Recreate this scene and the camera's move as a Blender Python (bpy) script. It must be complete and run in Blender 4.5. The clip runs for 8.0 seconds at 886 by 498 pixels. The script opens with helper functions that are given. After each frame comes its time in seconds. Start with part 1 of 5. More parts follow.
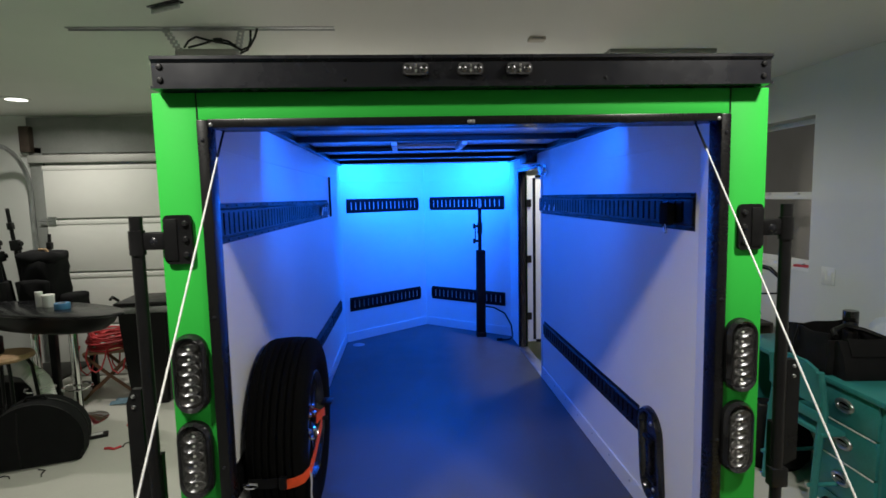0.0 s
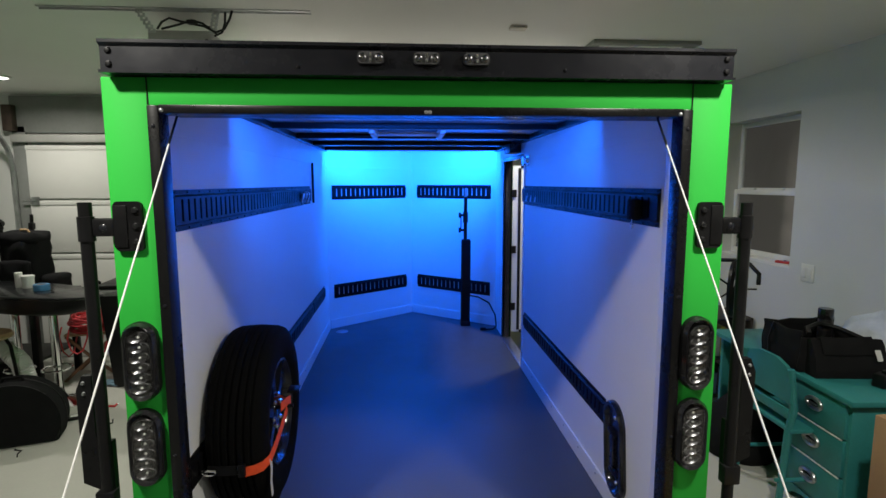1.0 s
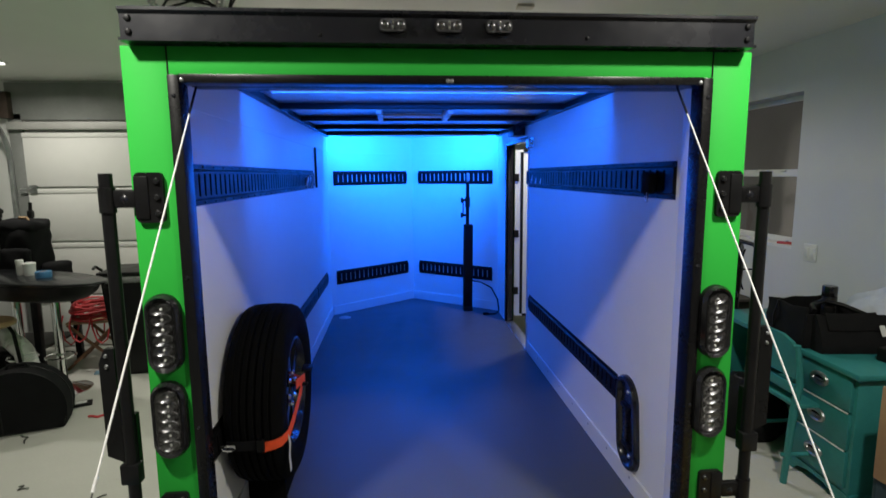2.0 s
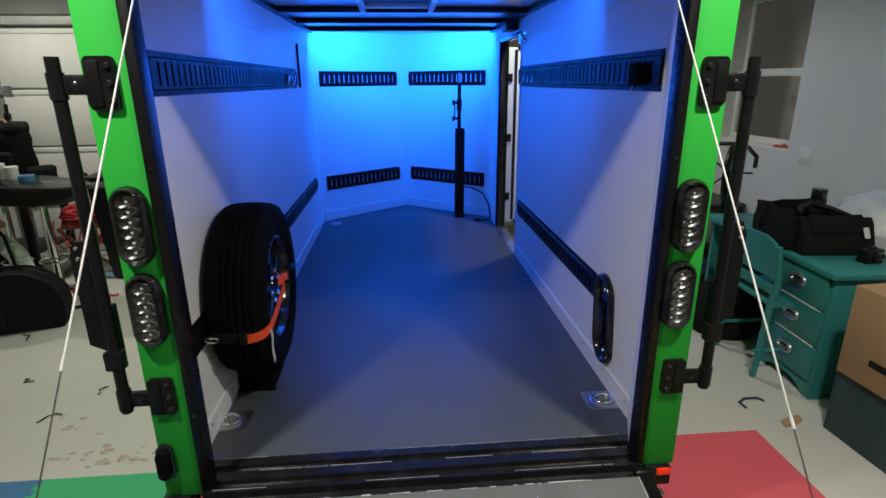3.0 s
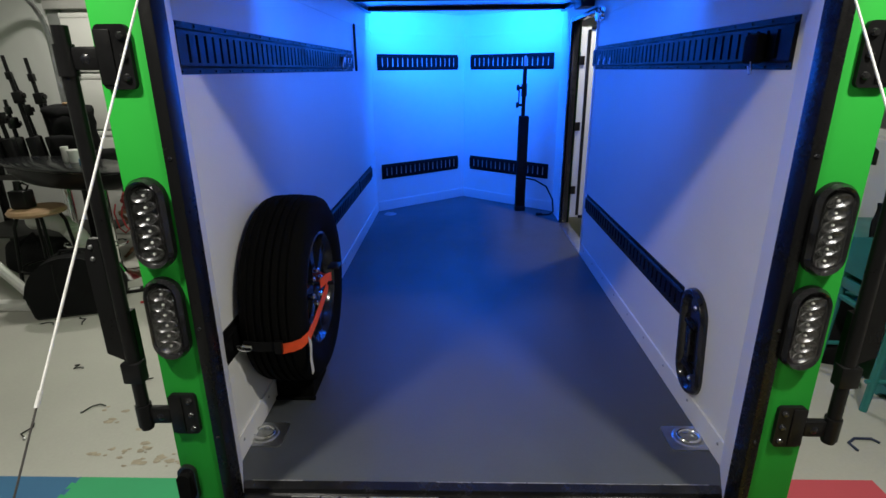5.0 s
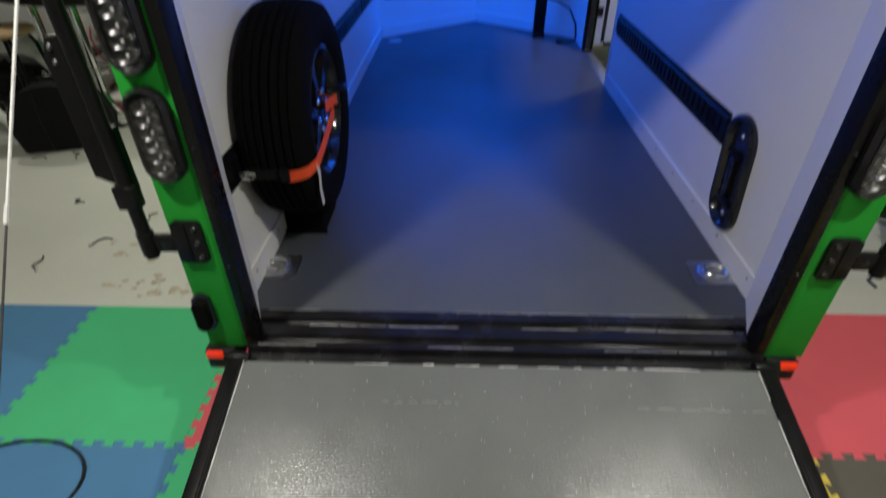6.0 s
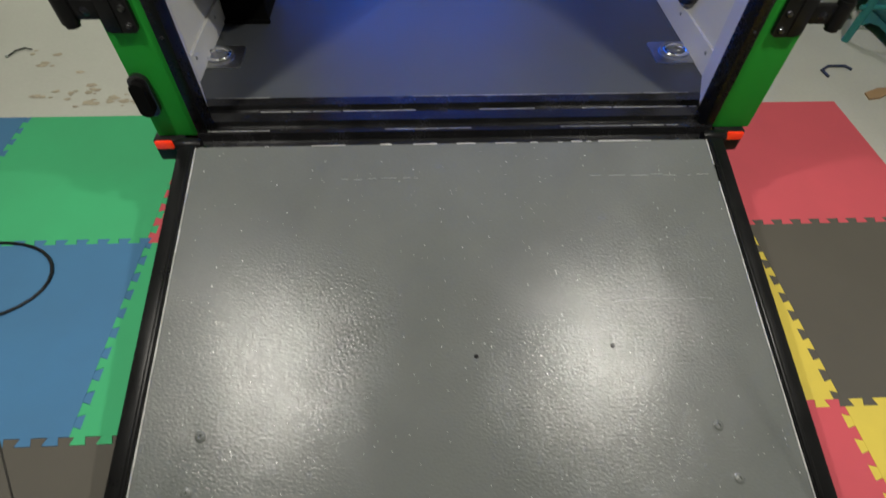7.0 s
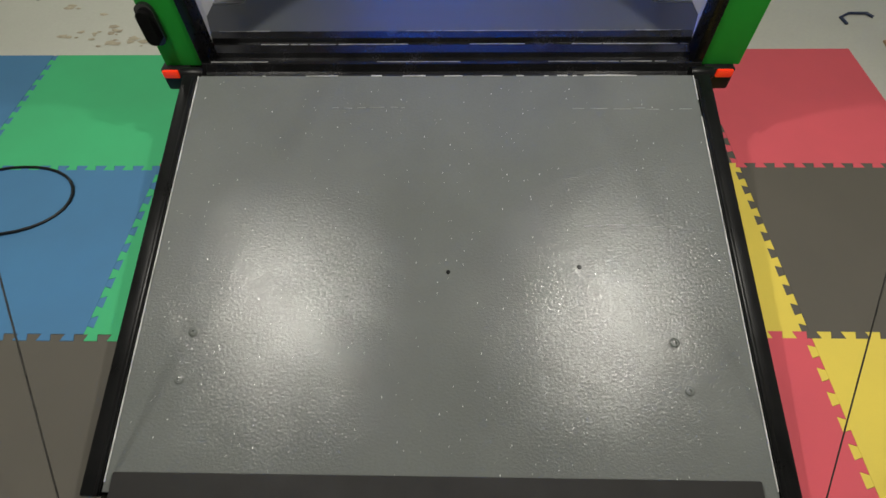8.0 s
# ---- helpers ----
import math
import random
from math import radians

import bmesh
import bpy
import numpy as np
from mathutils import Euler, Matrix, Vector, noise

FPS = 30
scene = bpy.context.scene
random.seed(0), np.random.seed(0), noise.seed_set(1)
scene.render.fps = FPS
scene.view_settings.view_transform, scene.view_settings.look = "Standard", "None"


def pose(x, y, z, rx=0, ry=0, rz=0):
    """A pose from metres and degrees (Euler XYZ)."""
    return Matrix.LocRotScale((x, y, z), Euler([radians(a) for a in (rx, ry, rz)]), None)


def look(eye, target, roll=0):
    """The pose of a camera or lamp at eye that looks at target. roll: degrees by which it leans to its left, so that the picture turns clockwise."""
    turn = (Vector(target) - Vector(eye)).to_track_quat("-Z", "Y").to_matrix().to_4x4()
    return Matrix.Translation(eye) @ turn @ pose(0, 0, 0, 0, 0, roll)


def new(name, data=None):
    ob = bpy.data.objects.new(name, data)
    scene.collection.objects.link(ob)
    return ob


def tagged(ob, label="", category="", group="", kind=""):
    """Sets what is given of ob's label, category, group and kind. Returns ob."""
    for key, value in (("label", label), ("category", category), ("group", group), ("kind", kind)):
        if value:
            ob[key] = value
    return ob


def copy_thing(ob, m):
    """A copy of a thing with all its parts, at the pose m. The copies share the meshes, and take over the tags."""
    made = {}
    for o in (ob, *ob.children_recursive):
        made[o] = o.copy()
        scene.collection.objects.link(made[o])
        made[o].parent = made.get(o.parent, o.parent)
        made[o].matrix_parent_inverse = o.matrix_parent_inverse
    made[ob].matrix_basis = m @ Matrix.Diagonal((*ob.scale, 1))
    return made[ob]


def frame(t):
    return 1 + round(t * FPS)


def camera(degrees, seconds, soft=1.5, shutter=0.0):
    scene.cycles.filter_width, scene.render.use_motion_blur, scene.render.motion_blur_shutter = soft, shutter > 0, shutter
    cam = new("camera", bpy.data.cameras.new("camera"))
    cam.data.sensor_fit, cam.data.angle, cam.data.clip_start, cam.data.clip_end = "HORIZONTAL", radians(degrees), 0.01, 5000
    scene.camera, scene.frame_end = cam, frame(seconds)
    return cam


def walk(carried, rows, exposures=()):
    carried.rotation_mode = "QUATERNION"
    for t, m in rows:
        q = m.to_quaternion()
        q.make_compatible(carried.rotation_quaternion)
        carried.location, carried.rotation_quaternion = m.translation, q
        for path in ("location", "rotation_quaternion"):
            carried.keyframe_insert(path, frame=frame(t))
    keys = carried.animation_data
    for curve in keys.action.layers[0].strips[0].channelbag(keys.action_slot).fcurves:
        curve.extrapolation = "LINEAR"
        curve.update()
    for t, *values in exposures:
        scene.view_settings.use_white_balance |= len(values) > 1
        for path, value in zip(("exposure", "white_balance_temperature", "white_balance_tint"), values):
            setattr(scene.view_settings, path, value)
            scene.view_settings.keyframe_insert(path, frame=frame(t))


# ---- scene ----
cam = camera(79.8, 8.0, shutter=0.4)
PATH = [
    (0, (-0.191, -1.473, 1.697), (-0.055, 0.513, 1.5), -1.3),
    (0.5, (-0.124, -1.463, 1.689), (0.036, 0.517, 1.463), -0.5),
    (1, (-0.071, -1.467, 1.71), (0.072, 0.513, 1.464), -0.1),
    (1.5, (-0.1, -1.465, 1.708), (0.037, 0.515, 1.462), -0.3),
    (2, (-0.15, -1.47, 1.651), (0.015, 0.503, 1.374), -0.5),
    (2.1, (-0.149, -1.466, 1.637), (0.025, 0.503, 1.311), -0.4),
    (2.2, (-0.157, -1.467, 1.622), (0.034, 0.482, 1.219), -1.0),
    (3.3, (-0.009, -1.46, 1.594), (0.106, 0.439, 0.975), 0.1),
    (3.5, (0.019, -1.447, 1.59), (0.029, 0.449, 0.952), -0.4),
    (4, (0.006, -1.375, 1.573), (-0.114, 0.507, 0.906), -1.9),
    (5.5, (-0.103, -1.147, 1.564), (-0.13, 0.75, 0.93), -0.0),
    (5.7, (-0.111, -1.138, 1.507), (-0.160, 0.707, 0.747), -0.4),
    (5.9, (-0.124, -1.105, 1.464), (-0.180, 0.574, 0.418), -0.2),
    (6, (-0.131, -1.081, 1.449), (-0.187, 0.549, 0.293), -0.3),
    (6.5, (-0.161, -1.138, 1.368), (-0.124, 0.217, -0.103), 0.9),
    (7, (-0.112, -1.212, 1.304), (-0.038, 0.032, -0.26), 1.3),
    (7.5, (-0.016, -1.284, 1.276), (0.008, -0.116, -0.348), 0.4),
    (8, (0.02, -1.355, 1.288), (-0.025, -0.197, -0.342), -1.5),
]
walk(cam, [(t, look(eye, target, roll)) for t, eye, target, roll in PATH])

LED = (0.005, 0.125, 1.0)
EXPOSURE = 0.0


def shine(name, m, energy, colour, size, size_y=None, spread=180):
    """An area lamp."""
    data = bpy.data.lights.new(name, "AREA")
    data.energy, data.color, data.size = energy, colour, size
    data.spread = radians(spread)
    data.shape = "RECTANGLE" if size_y else "DISK"
    if size_y:
        data.size_y = size_y
    ob = new(name, data)
    ob.matrix_basis = m
    return ob


scene.view_settings.exposure = EXPOSURE
world = bpy.data.worlds.new("night")
world.use_nodes = True
world.node_tree.nodes["Background"].inputs[0].default_value = (0.02, 0.025, 0.035, 1)
world.node_tree.nodes["Background"].inputs[1].default_value = 0.3
scene.world = world

CEIL = 2.55
# last lamp is unseen, added over the trailer to brighten ceiling and garage door
LAMPS = [(-1.13, -0.66), (1.05, -0.66), (-3.25, 3.06), (1.12, 2.6), (-1.12, 2.6)]
WATTS = [33, 33, 15, 15, 21]
STRIPS = (0.80, 3.26)
for (lx, ly), lw in zip(LAMPS, WATTS):
    shine("downlight_lamp", pose(lx, ly, CEIL - 0.012), lw, (1.0, 0.96, 0.86), 0.13, spread=164)
# colour-changing strips under the trailer's ceiling
shine("strip_lamp", pose(0, STRIPS[1], 1.975, 64, 0, 0), 45, LED, 1.3, 0.02)
shine("strip_lamp", pose(0, STRIPS[0], 1.98, 76, 0, 0), 14, LED, 1.3, 0.02)

# ---- materials ----


def mat(name, colour, rough=0.5, metal=0.0, var=0.12, size=0.25, grain=0.02, bump=0.15, dirt=None, dirt_at=0.62, coat=0.0, rand=0.0, depth=0.15, spec=0.5, stretch=1.0):
    """Colour with large and fine variation, rough gloss and relief, in metres."""
    m = bpy.data.materials.new(name)
    m.use_nodes = True
    t = m.node_tree
    b = t.nodes["Principled BSDF"]
    L = t.links.new

    def node(kind, **kw):
        n = t.nodes.new(kind)
        for k, v in kw.items():
            n.inputs[k].default_value = v
        return n
    co = node("ShaderNodeTexCoord").outputs["Object"]
    big = node("ShaderNodeTexNoise", Scale=1.0 / size, Detail=5.0, Roughness=0.6)
    fine = node("ShaderNodeTexNoise", Scale=1.0 / grain, Detail=3.0, Roughness=0.6)
    L(co, big.inputs["Vector"])
    along = node("ShaderNodeMapping", Scale=(1, 1 / stretch, 1))
    L(co, along.inputs["Vector"])
    L(along.outputs[0], fine.inputs["Vector"])
    mix = node("ShaderNodeMath")
    mix.operation = "MULTIPLY_ADD"
    L(fine.outputs[0], mix.inputs[0])
    mix.inputs[1].default_value = 0.4
    L(big.outputs[0], mix.inputs[2])
    ramp = node("ShaderNodeMapRange")
    ramp.inputs["From Min"].default_value, ramp.inputs["From Max"].default_value = 0.45, 0.95
    ramp.inputs["To Min"].default_value, ramp.inputs["To Max"].default_value = 1 - var, 1 + var
    L(mix.outputs[0], ramp.inputs["Value"])
    hsv = node("ShaderNodeHueSaturation", Color=(*colour, 1))
    value = ramp.outputs[0]
    if rand:
        info = node("ShaderNodeObjectInfo")
        r2 = node("ShaderNodeMapRange")
        r2.inputs["To Min"].default_value, r2.inputs["To Max"].default_value = 1 - rand, 1 + rand
        L(info.outputs["Random"], r2.inputs["Value"])
        mul = node("ShaderNodeMath")
        mul.operation = "MULTIPLY"
        L(value, mul.inputs[0])
        L(r2.outputs[0], mul.inputs[1])
        value = mul.outputs[0]
    L(value, hsv.inputs["Value"])
    out = hsv.outputs[0]
    if dirt:
        spot = node("ShaderNodeTexNoise", Scale=2.2 / size, Detail=8.0, Roughness=0.7)
        L(co, spot.inputs["Vector"])
        lim = node("ShaderNodeMapRange")
        lim.inputs["From Min"].default_value, lim.inputs["From Max"].default_value = dirt_at, dirt_at + 0.1
        L(spot.outputs[0], lim.inputs["Value"])
        mx = node("ShaderNodeMix")
        mx.data_type = "RGBA"
        mx.inputs[7].default_value = (*dirt, 1)
        L(lim.outputs[0], mx.inputs[0])
        L(out, mx.inputs[6])
        out = mx.outputs[2]
    L(out, b.inputs["Base Color"])
    rr = node("ShaderNodeMapRange")
    rr.inputs["From Min"].default_value, rr.inputs["From Max"].default_value = 0.45, 0.95
    rr.inputs["To Min"].default_value, rr.inputs["To Max"].default_value = max(rough - 0.08, 0.02), min(rough + 0.1, 1)
    L(mix.outputs[0], rr.inputs["Value"])
    L(rr.outputs[0], b.inputs["Roughness"])
    b.inputs["Metallic"].default_value = metal
    b.inputs["Coat Weight"].default_value = coat
    b.inputs["Specular IOR Level"].default_value = spec
    if bump:
        bp = node("ShaderNodeBump", Strength=bump, Distance=grain * depth)
        L(fine.outputs[0], bp.inputs["Height"])
        L(bp.outputs[0], b.inputs["Normal"])
    return m


WHITE = mat("white_panel", (0.78, 0.78, 0.76), 0.42, var=0.04, size=0.5, grain=0.006, bump=0.06)
GREEN = mat("green_paint", (0.022, 0.36, 0.040), 0.62, var=0.05, size=0.4, grain=0.01, bump=0.04, spec=0.2)
BLACK = mat("black_paint", (0.007, 0.007, 0.0075), 0.33, var=0.3, size=0.15, grain=0.006, bump=0.12, spec=0.18)
BLACKMETAL = mat("black_anodised", (0.011, 0.0115, 0.015), 0.25, 0.12, var=0.06, size=0.5, grain=0.05, bump=0.0, spec=0.4)
RUBBER = mat("tyre_rubber", (0.0045, 0.0045, 0.0045), 0.9, var=0.2, size=0.1, grain=0.004, bump=0.3, spec=0.06)
PLASTIC = mat("black_plastic", (0.006, 0.006, 0.0065), 0.4, var=0.2, size=0.1, grain=0.003, bump=0.2, spec=0.3)
CLOTH = mat("black_fabric", (0.011, 0.011, 0.012), 0.9, var=0.3, size=0.12, grain=0.004, bump=0.6, spec=0.12)
FLOORMAT = mat("grey_floor_coating", (0.075, 0.082, 0.088), 0.37, var=0.1, size=0.5, grain=0.012, bump=0.07, spec=0.36)
RAMPMAT = mat("grey_ramp_coating", (0.145, 0.154, 0.148), 0.14, var=0.1, size=0.35, grain=0.0072, bump=1.0, depth=0.14, stretch=0.75, spec=0.4)
STEEL = mat("galvanised_steel", (0.50, 0.51, 0.52), 0.36, 1.0, var=0.2, size=0.06, grain=0.008, bump=0.25)
CHROME = mat("chrome", (0.8, 0.8, 0.8), 0.1, 1.0, var=0.08, size=0.1, grain=0.01, bump=0.02)
CONCRETE = mat("painted_concrete", (0.50, 0.49, 0.45), 0.55, var=0.1, size=0.9, grain=0.015, bump=0.15, dirt=(0.30, 0.24, 0.17), dirt_at=0.66)
WALLPAINT = mat("garage_wall_paint", (0.62, 0.63, 0.61), 0.75, var=0.05, size=0.8, grain=0.006, bump=0.25)
CEILPAINT = mat("garage_ceiling_paint", (0.74, 0.74, 0.71), 0.8, var=0.04, size=0.9, grain=0.006, bump=0.25)
DOORWHITE = mat("garage_door_paint", (0.72, 0.72, 0.69), 0.5, var=0.05, size=0.5, grain=0.004, bump=0.3)
TEAL = mat("turquoise_paint", (0.030, 0.215, 0.212), 0.4, var=0.18, size=0.25, grain=0.012, bump=0.2, dirt=(0.03, 0.11, 0.11), dirt_at=0.68)

# ---- shapes ----


def box(bm, x0, x1, y0, y1, z0, z1, bevel=0.0):
    vs = [bm.verts.new((x, y, z)) for x in (x0, x1) for y in (y0, y1) for z in (z0, z1)]
    fs = [bm.faces.new([vs[i] for i in q]) for q in ((0, 1, 3, 2), (4, 6, 7, 5), (0, 4, 5, 1), (2, 3, 7, 6), (0, 2, 6, 4), (1, 5, 7, 3))]
    if bevel:
        es = list({e for f in fs for e in f.edges})
        bmesh.ops.bevel(bm, geom=es, offset=bevel, segments=2, profile=0.5, affect="EDGES")
    return bm


def prism(bm, pts, m, depth):
    """A closed outline in the local xy plane, pushed out by depth along local z, at m."""
    lo = [bm.verts.new(m @ Vector((x, y, 0))) for x, y in pts]
    hi = [bm.verts.new(m @ Vector((x, y, depth))) for x, y in pts]
    n = len(pts)
    bm.faces.new(lo[::-1])
    bm.faces.new(hi)
    for i in range(n):
        bm.faces.new((lo[i], lo[(i + 1) % n], hi[(i + 1) % n], hi[i]))
    return bm


def tube(bm, pts, r, seg=8, closed=False):
    """A round bar along a line of points; r one radius or one for each point."""
    pts = [Vector(p) for p in pts]
    n = len(pts)
    rs = r if isinstance(r, (list, tuple)) else [r] * n
    rings, side = [], None
    for i, p in enumerate(pts):
        a = pts[i - 1] if (i or closed) else p
        b = pts[(i + 1) % n] if (i < n - 1 or closed) else p
        d = (b - a).normalized()
        if side is None:
            side = d.cross(Vector((0.31, 0.22, 0.92)) if abs(d.z) < 0.9 else Vector((1, 0, 0))).normalized()
        side = (side - d * side.dot(d)).normalized()
        up = d.cross(side)
        rings.append([bm.verts.new(p + rs[i] * (math.cos(q) * side + math.sin(q) * up)) for q in [2 * math.pi * k / seg for k in range(seg)]])
    for i in range(n if closed else n - 1):
        A, B = rings[i], rings[(i + 1) % n]
        for k in range(seg):
            bm.faces.new((A[k], A[(k + 1) % seg], B[(k + 1) % seg], B[k]))
    if not closed:
        bm.faces.new(rings[0][::-1])
        bm.faces.new(rings[-1])
    return bm


def lathe(bm, profile, m, seg=32):
    """A profile of (radius, height) turned round local z at m."""
    rings = []
    for r, h in profile:
        if r < 1e-6:
            rings.append([bm.verts.new(m @ Vector((0, 0, h)))])
        else:
            rings.append([bm.verts.new(m @ Vector((r * math.cos(2 * math.pi * k / seg), r * math.sin(2 * math.pi * k / seg), h))) for k in range(seg)])
    for A, B in zip(rings, rings[1:]):
        for k in range(seg):
            q = [A[k % len(A)], A[(k + 1) % len(A)], B[(k + 1) % len(B)], B[k % len(B)]]
            q = list(dict.fromkeys(q))
            if len(q) > 2:
                bm.faces.new(q)
    return bm


def rounded(w, h, r, n=6):
    """A rounded rectangle's outline round the origin."""
    pts = []
    for cx, cy, a in ((w / 2 - r, h / 2 - r, 0), (-w / 2 + r, h / 2 - r, 90), (-w / 2 + r, -h / 2 + r, 180), (w / 2 - r, -h / 2 + r, 270)):
        pts += [(cx + r * math.cos(radians(a + 90 * k / n)), cy + r * math.sin(radians(a + 90 * k / n))) for k in range(n + 1)]
    return pts


def part(name, bm, material, parent=None, label="", smooth=35):
    """Links a bmesh as one mesh object under a thing or a part."""
    bmesh.ops.recalc_face_normals(bm, faces=bm.faces)
    me = bpy.data.meshes.new(name)
    for f in bm.faces:
        f.smooth = smooth > 0
    bm.to_mesh(me)
    bm.free()
    if smooth > 0:
        me.set_sharp_from_angle(angle=radians(smooth))
    me.materials.append(material)
    ob = new(name, me)
    if parent:
        ob.parent = parent
    if label:
        tagged(ob, label)
    return ob


def thing(name, label, category, m=None, group="", kind=""):
    ob = new(name)
    ob.empty_display_size = 0.1
    if m:
        ob.matrix_basis = m
    return tagged(ob, label, category, group, kind)


def B():
    return bmesh.new()


# ---- garage ----
WX, WY = 2.66, 5.4
XL, YB = -4.5, -5.6
DY, DX = 3.92, -1.25
bm = B()
box(bm, XL, WX, YB, WY, -0.15, 0)
tagged(part("floor", bm, CONCRETE, smooth=0), "worn pale grey painted concrete garage floor", "floor", kind="structure")
tagged(part("ceiling", box(B(), XL - .1, WX + .1, YB - .1, WY + .1, CEIL, CEIL + .1), CEILPAINT, smooth=0), "white painted garage ceiling", "ceiling", kind="structure")
tagged(part("wall_west", box(B(), XL - .1, XL, YB - .1, WY + .1, 0, CEIL), WALLPAINT, smooth=0), "pale painted garage wall", "wall", kind="structure")
tagged(part("wall_south", box(B(), XL, WX, YB - .1, YB, 0, CEIL), WALLPAINT, smooth=0), "pale painted garage wall", "wall", kind="structure")
tagged(part("wall_north", box(B(), DX, WX, WY, WY + .1, 0, CEIL), WALLPAINT, smooth=0), "pale painted garage wall", "wall", kind="structure")
tagged(part("wall_return", box(B(), DX - .1, DX, DY + .1, WY, 0, CEIL), WALLPAINT, smooth=0), "pale painted garage wall return", "wall", kind="structure")
tagged(part("wall_door", box(B(), XL, DX, DY, DY + .1, 0, CEIL), WALLPAINT, smooth=0), "pale painted garage wall round the door", "wall", kind="structure")
# wall with the window opening
W0, W1, WZ0, WZ1 = 2.08, 2.94, 1.10, 2.205
bm = B()
box(bm, WX, WX + .16, YB - .1, W0, 0, CEIL)
box(bm, WX, WX + .16, W1, WY + .1, 0, CEIL)
box(bm, WX, WX + .16, W0, W1, 0, WZ0)
box(bm, WX, WX + .16, W0, W1, WZ1, CEIL)
tagged(part("wall_east", bm, WALLPAINT, smooth=0), "pale painted garage wall with a window", "wall", kind="structure")

# sash window: two sashes with glass, a sill and dull glowing folds behind it
GLASS = bpy.data.materials.new("window_glass")
GLASS.use_nodes = True
gb = GLASS.node_tree.nodes["Principled BSDF"]
gb.inputs["Transmission Weight"].default_value, gb.inputs["Roughness"].default_value, gb.inputs["IOR"].default_value = 1.0, 0.02, 1.45
CLEAR = GLASS.copy()
CLEAR.name = "clear_plastic"
CLEAR.node_tree.nodes["Principled BSDF"].inputs["Roughness"].default_value = 0.08
TRIMWHITE = mat("white_vinyl", (0.72, 0.72, 0.70), 0.4, var=0.05, size=0.2, grain=0.004, bump=0.05)
window = tagged(new("window_1"), "white vinyl sash window in a deep reveal", "window", kind="structure")
gx = WX + 0.11
for z0, z1, dx in ((WZ0 + .02, 1.655, 0.0), (1.625, WZ1, 0.03)):
    bm = B()
    box(bm, gx + dx, gx + dx + .028, W0, W0 + .04, z0, z1, .003)
    box(bm, gx + dx, gx + dx + .028, W1 - .04, W1, z0, z1, .003)
    box(bm, gx + dx, gx + dx + .028, W0 + .04, W1 - .04, z0, z0 + .045, .003)
    box(bm, gx + dx, gx + dx + .028, W0 + .04, W1 - .04, z1 - .04, z1, .003)
    sash = part("window_frame", bm, TRIMWHITE, window)
    pane = part("pane", box(B(), gx + dx + .012, gx + dx + .016, W0 + .038, W1 - .038, z0 + .043, z1 - .038), GLASS, sash, smooth=0)
    pane.visible_shadow = False
part("window_sill", box(B(), WX + .004, gx + .03, W0, W1, WZ0, WZ0 + .02, .003), TRIMWHITE, window)
for k in range(2):
    part("sash_lock", box(B(), gx - .014, gx, W0 + .25 + k * .32, W0 + .31 + k * .32, 1.655, 1.667, .003), TRIMWHITE, window)
FOLDGLOW = mat("dull_glowing_cover", (0.33, 0.31, 0.28), 0.8, var=0.25, size=0.5, grain=0.02, bump=0.3)
# weak emission put into the folds, as no lamp lights them
db = FOLDGLOW.node_tree.nodes["Principled BSDF"]
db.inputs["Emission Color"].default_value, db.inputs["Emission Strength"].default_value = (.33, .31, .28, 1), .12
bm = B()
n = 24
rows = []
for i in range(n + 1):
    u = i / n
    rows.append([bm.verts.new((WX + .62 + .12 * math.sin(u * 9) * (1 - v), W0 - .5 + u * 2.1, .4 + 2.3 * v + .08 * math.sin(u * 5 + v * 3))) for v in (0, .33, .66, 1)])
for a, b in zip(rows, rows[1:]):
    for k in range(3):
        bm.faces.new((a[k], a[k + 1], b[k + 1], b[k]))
tagged(part("backdrop", bm, FOLDGLOW), "dull beige folds behind the window glass, glowing faintly", "backdrop", kind="structure")

# sectional garage door with its tracks
door = tagged(new("door_1"), "white sectional garage door, closed", "garage door", kind="structure")
GX0, GX1 = -3.63, -1.32
PH = 0.52
for k in range(4):
    bm = B()
    box(bm, GX0, GX1, DY - .045, DY - .01, .012 + k * PH, k * PH + PH - .006, .004)
    panel = part("door_panel", bm, DOORWHITE, door)
    bm = B()
    box(bm, GX0, GX1, DY - .053, DY - .044, k * PH + PH - .05, k * PH + PH - .008, .003)
    part("rail", bm, DOORWHITE, panel)
    if k < 3:
        bm = B()
        box(bm, GX0 + .02, GX0 + .09, DY - .062, DY - .046, k * PH + PH - .05, k * PH + PH + .03, .004)
        tube(bm, [(GX0 - .05, DY - .07, k * PH + PH - .01), (GX0 + .06, DY - .07, k * PH + PH - .01)], .008)
        part("hinge", bm, STEEL, door)
part("top_strut", box(B(), GX0 - .1, GX1, DY - .09, DY - .02, 2.10, 2.17, .006), mat('dull_zinc', (.45, .45, .43), .6, .3), door, "galvanised reinforcing strut")
GREYJAMB = mat("grey_jamb", (0.22, 0.23, 0.22), 0.6, var=0.15, size=0.3)
part("jamb", box(B(), GX0 - .12, GX0, DY - .03, DY, 0, 2.25, .004), GREYJAMB, door)
part("header_board", box(B(), GX0 - .12, GX1, DY - .03, DY, 2.19, CEIL - .02, .004), GREYJAMB, door)
bm = B()
arc = [(GX0 - .09, DY - .1, z) for z in (0.02, .5, 1.0, 1.5, 1.85)] + [(GX0 - .09, DY - .1 - .38 * (1 - math.cos(radians(15 * k))), 1.85 + .38 * math.sin(radians(15 * k))) for k in range(1, 7)] + [(GX0 - .09, DY - 1.2, 2.235), (GX0 - .09, DY - 2.6, 2.24)]
tube(bm, arc, .022, 6)
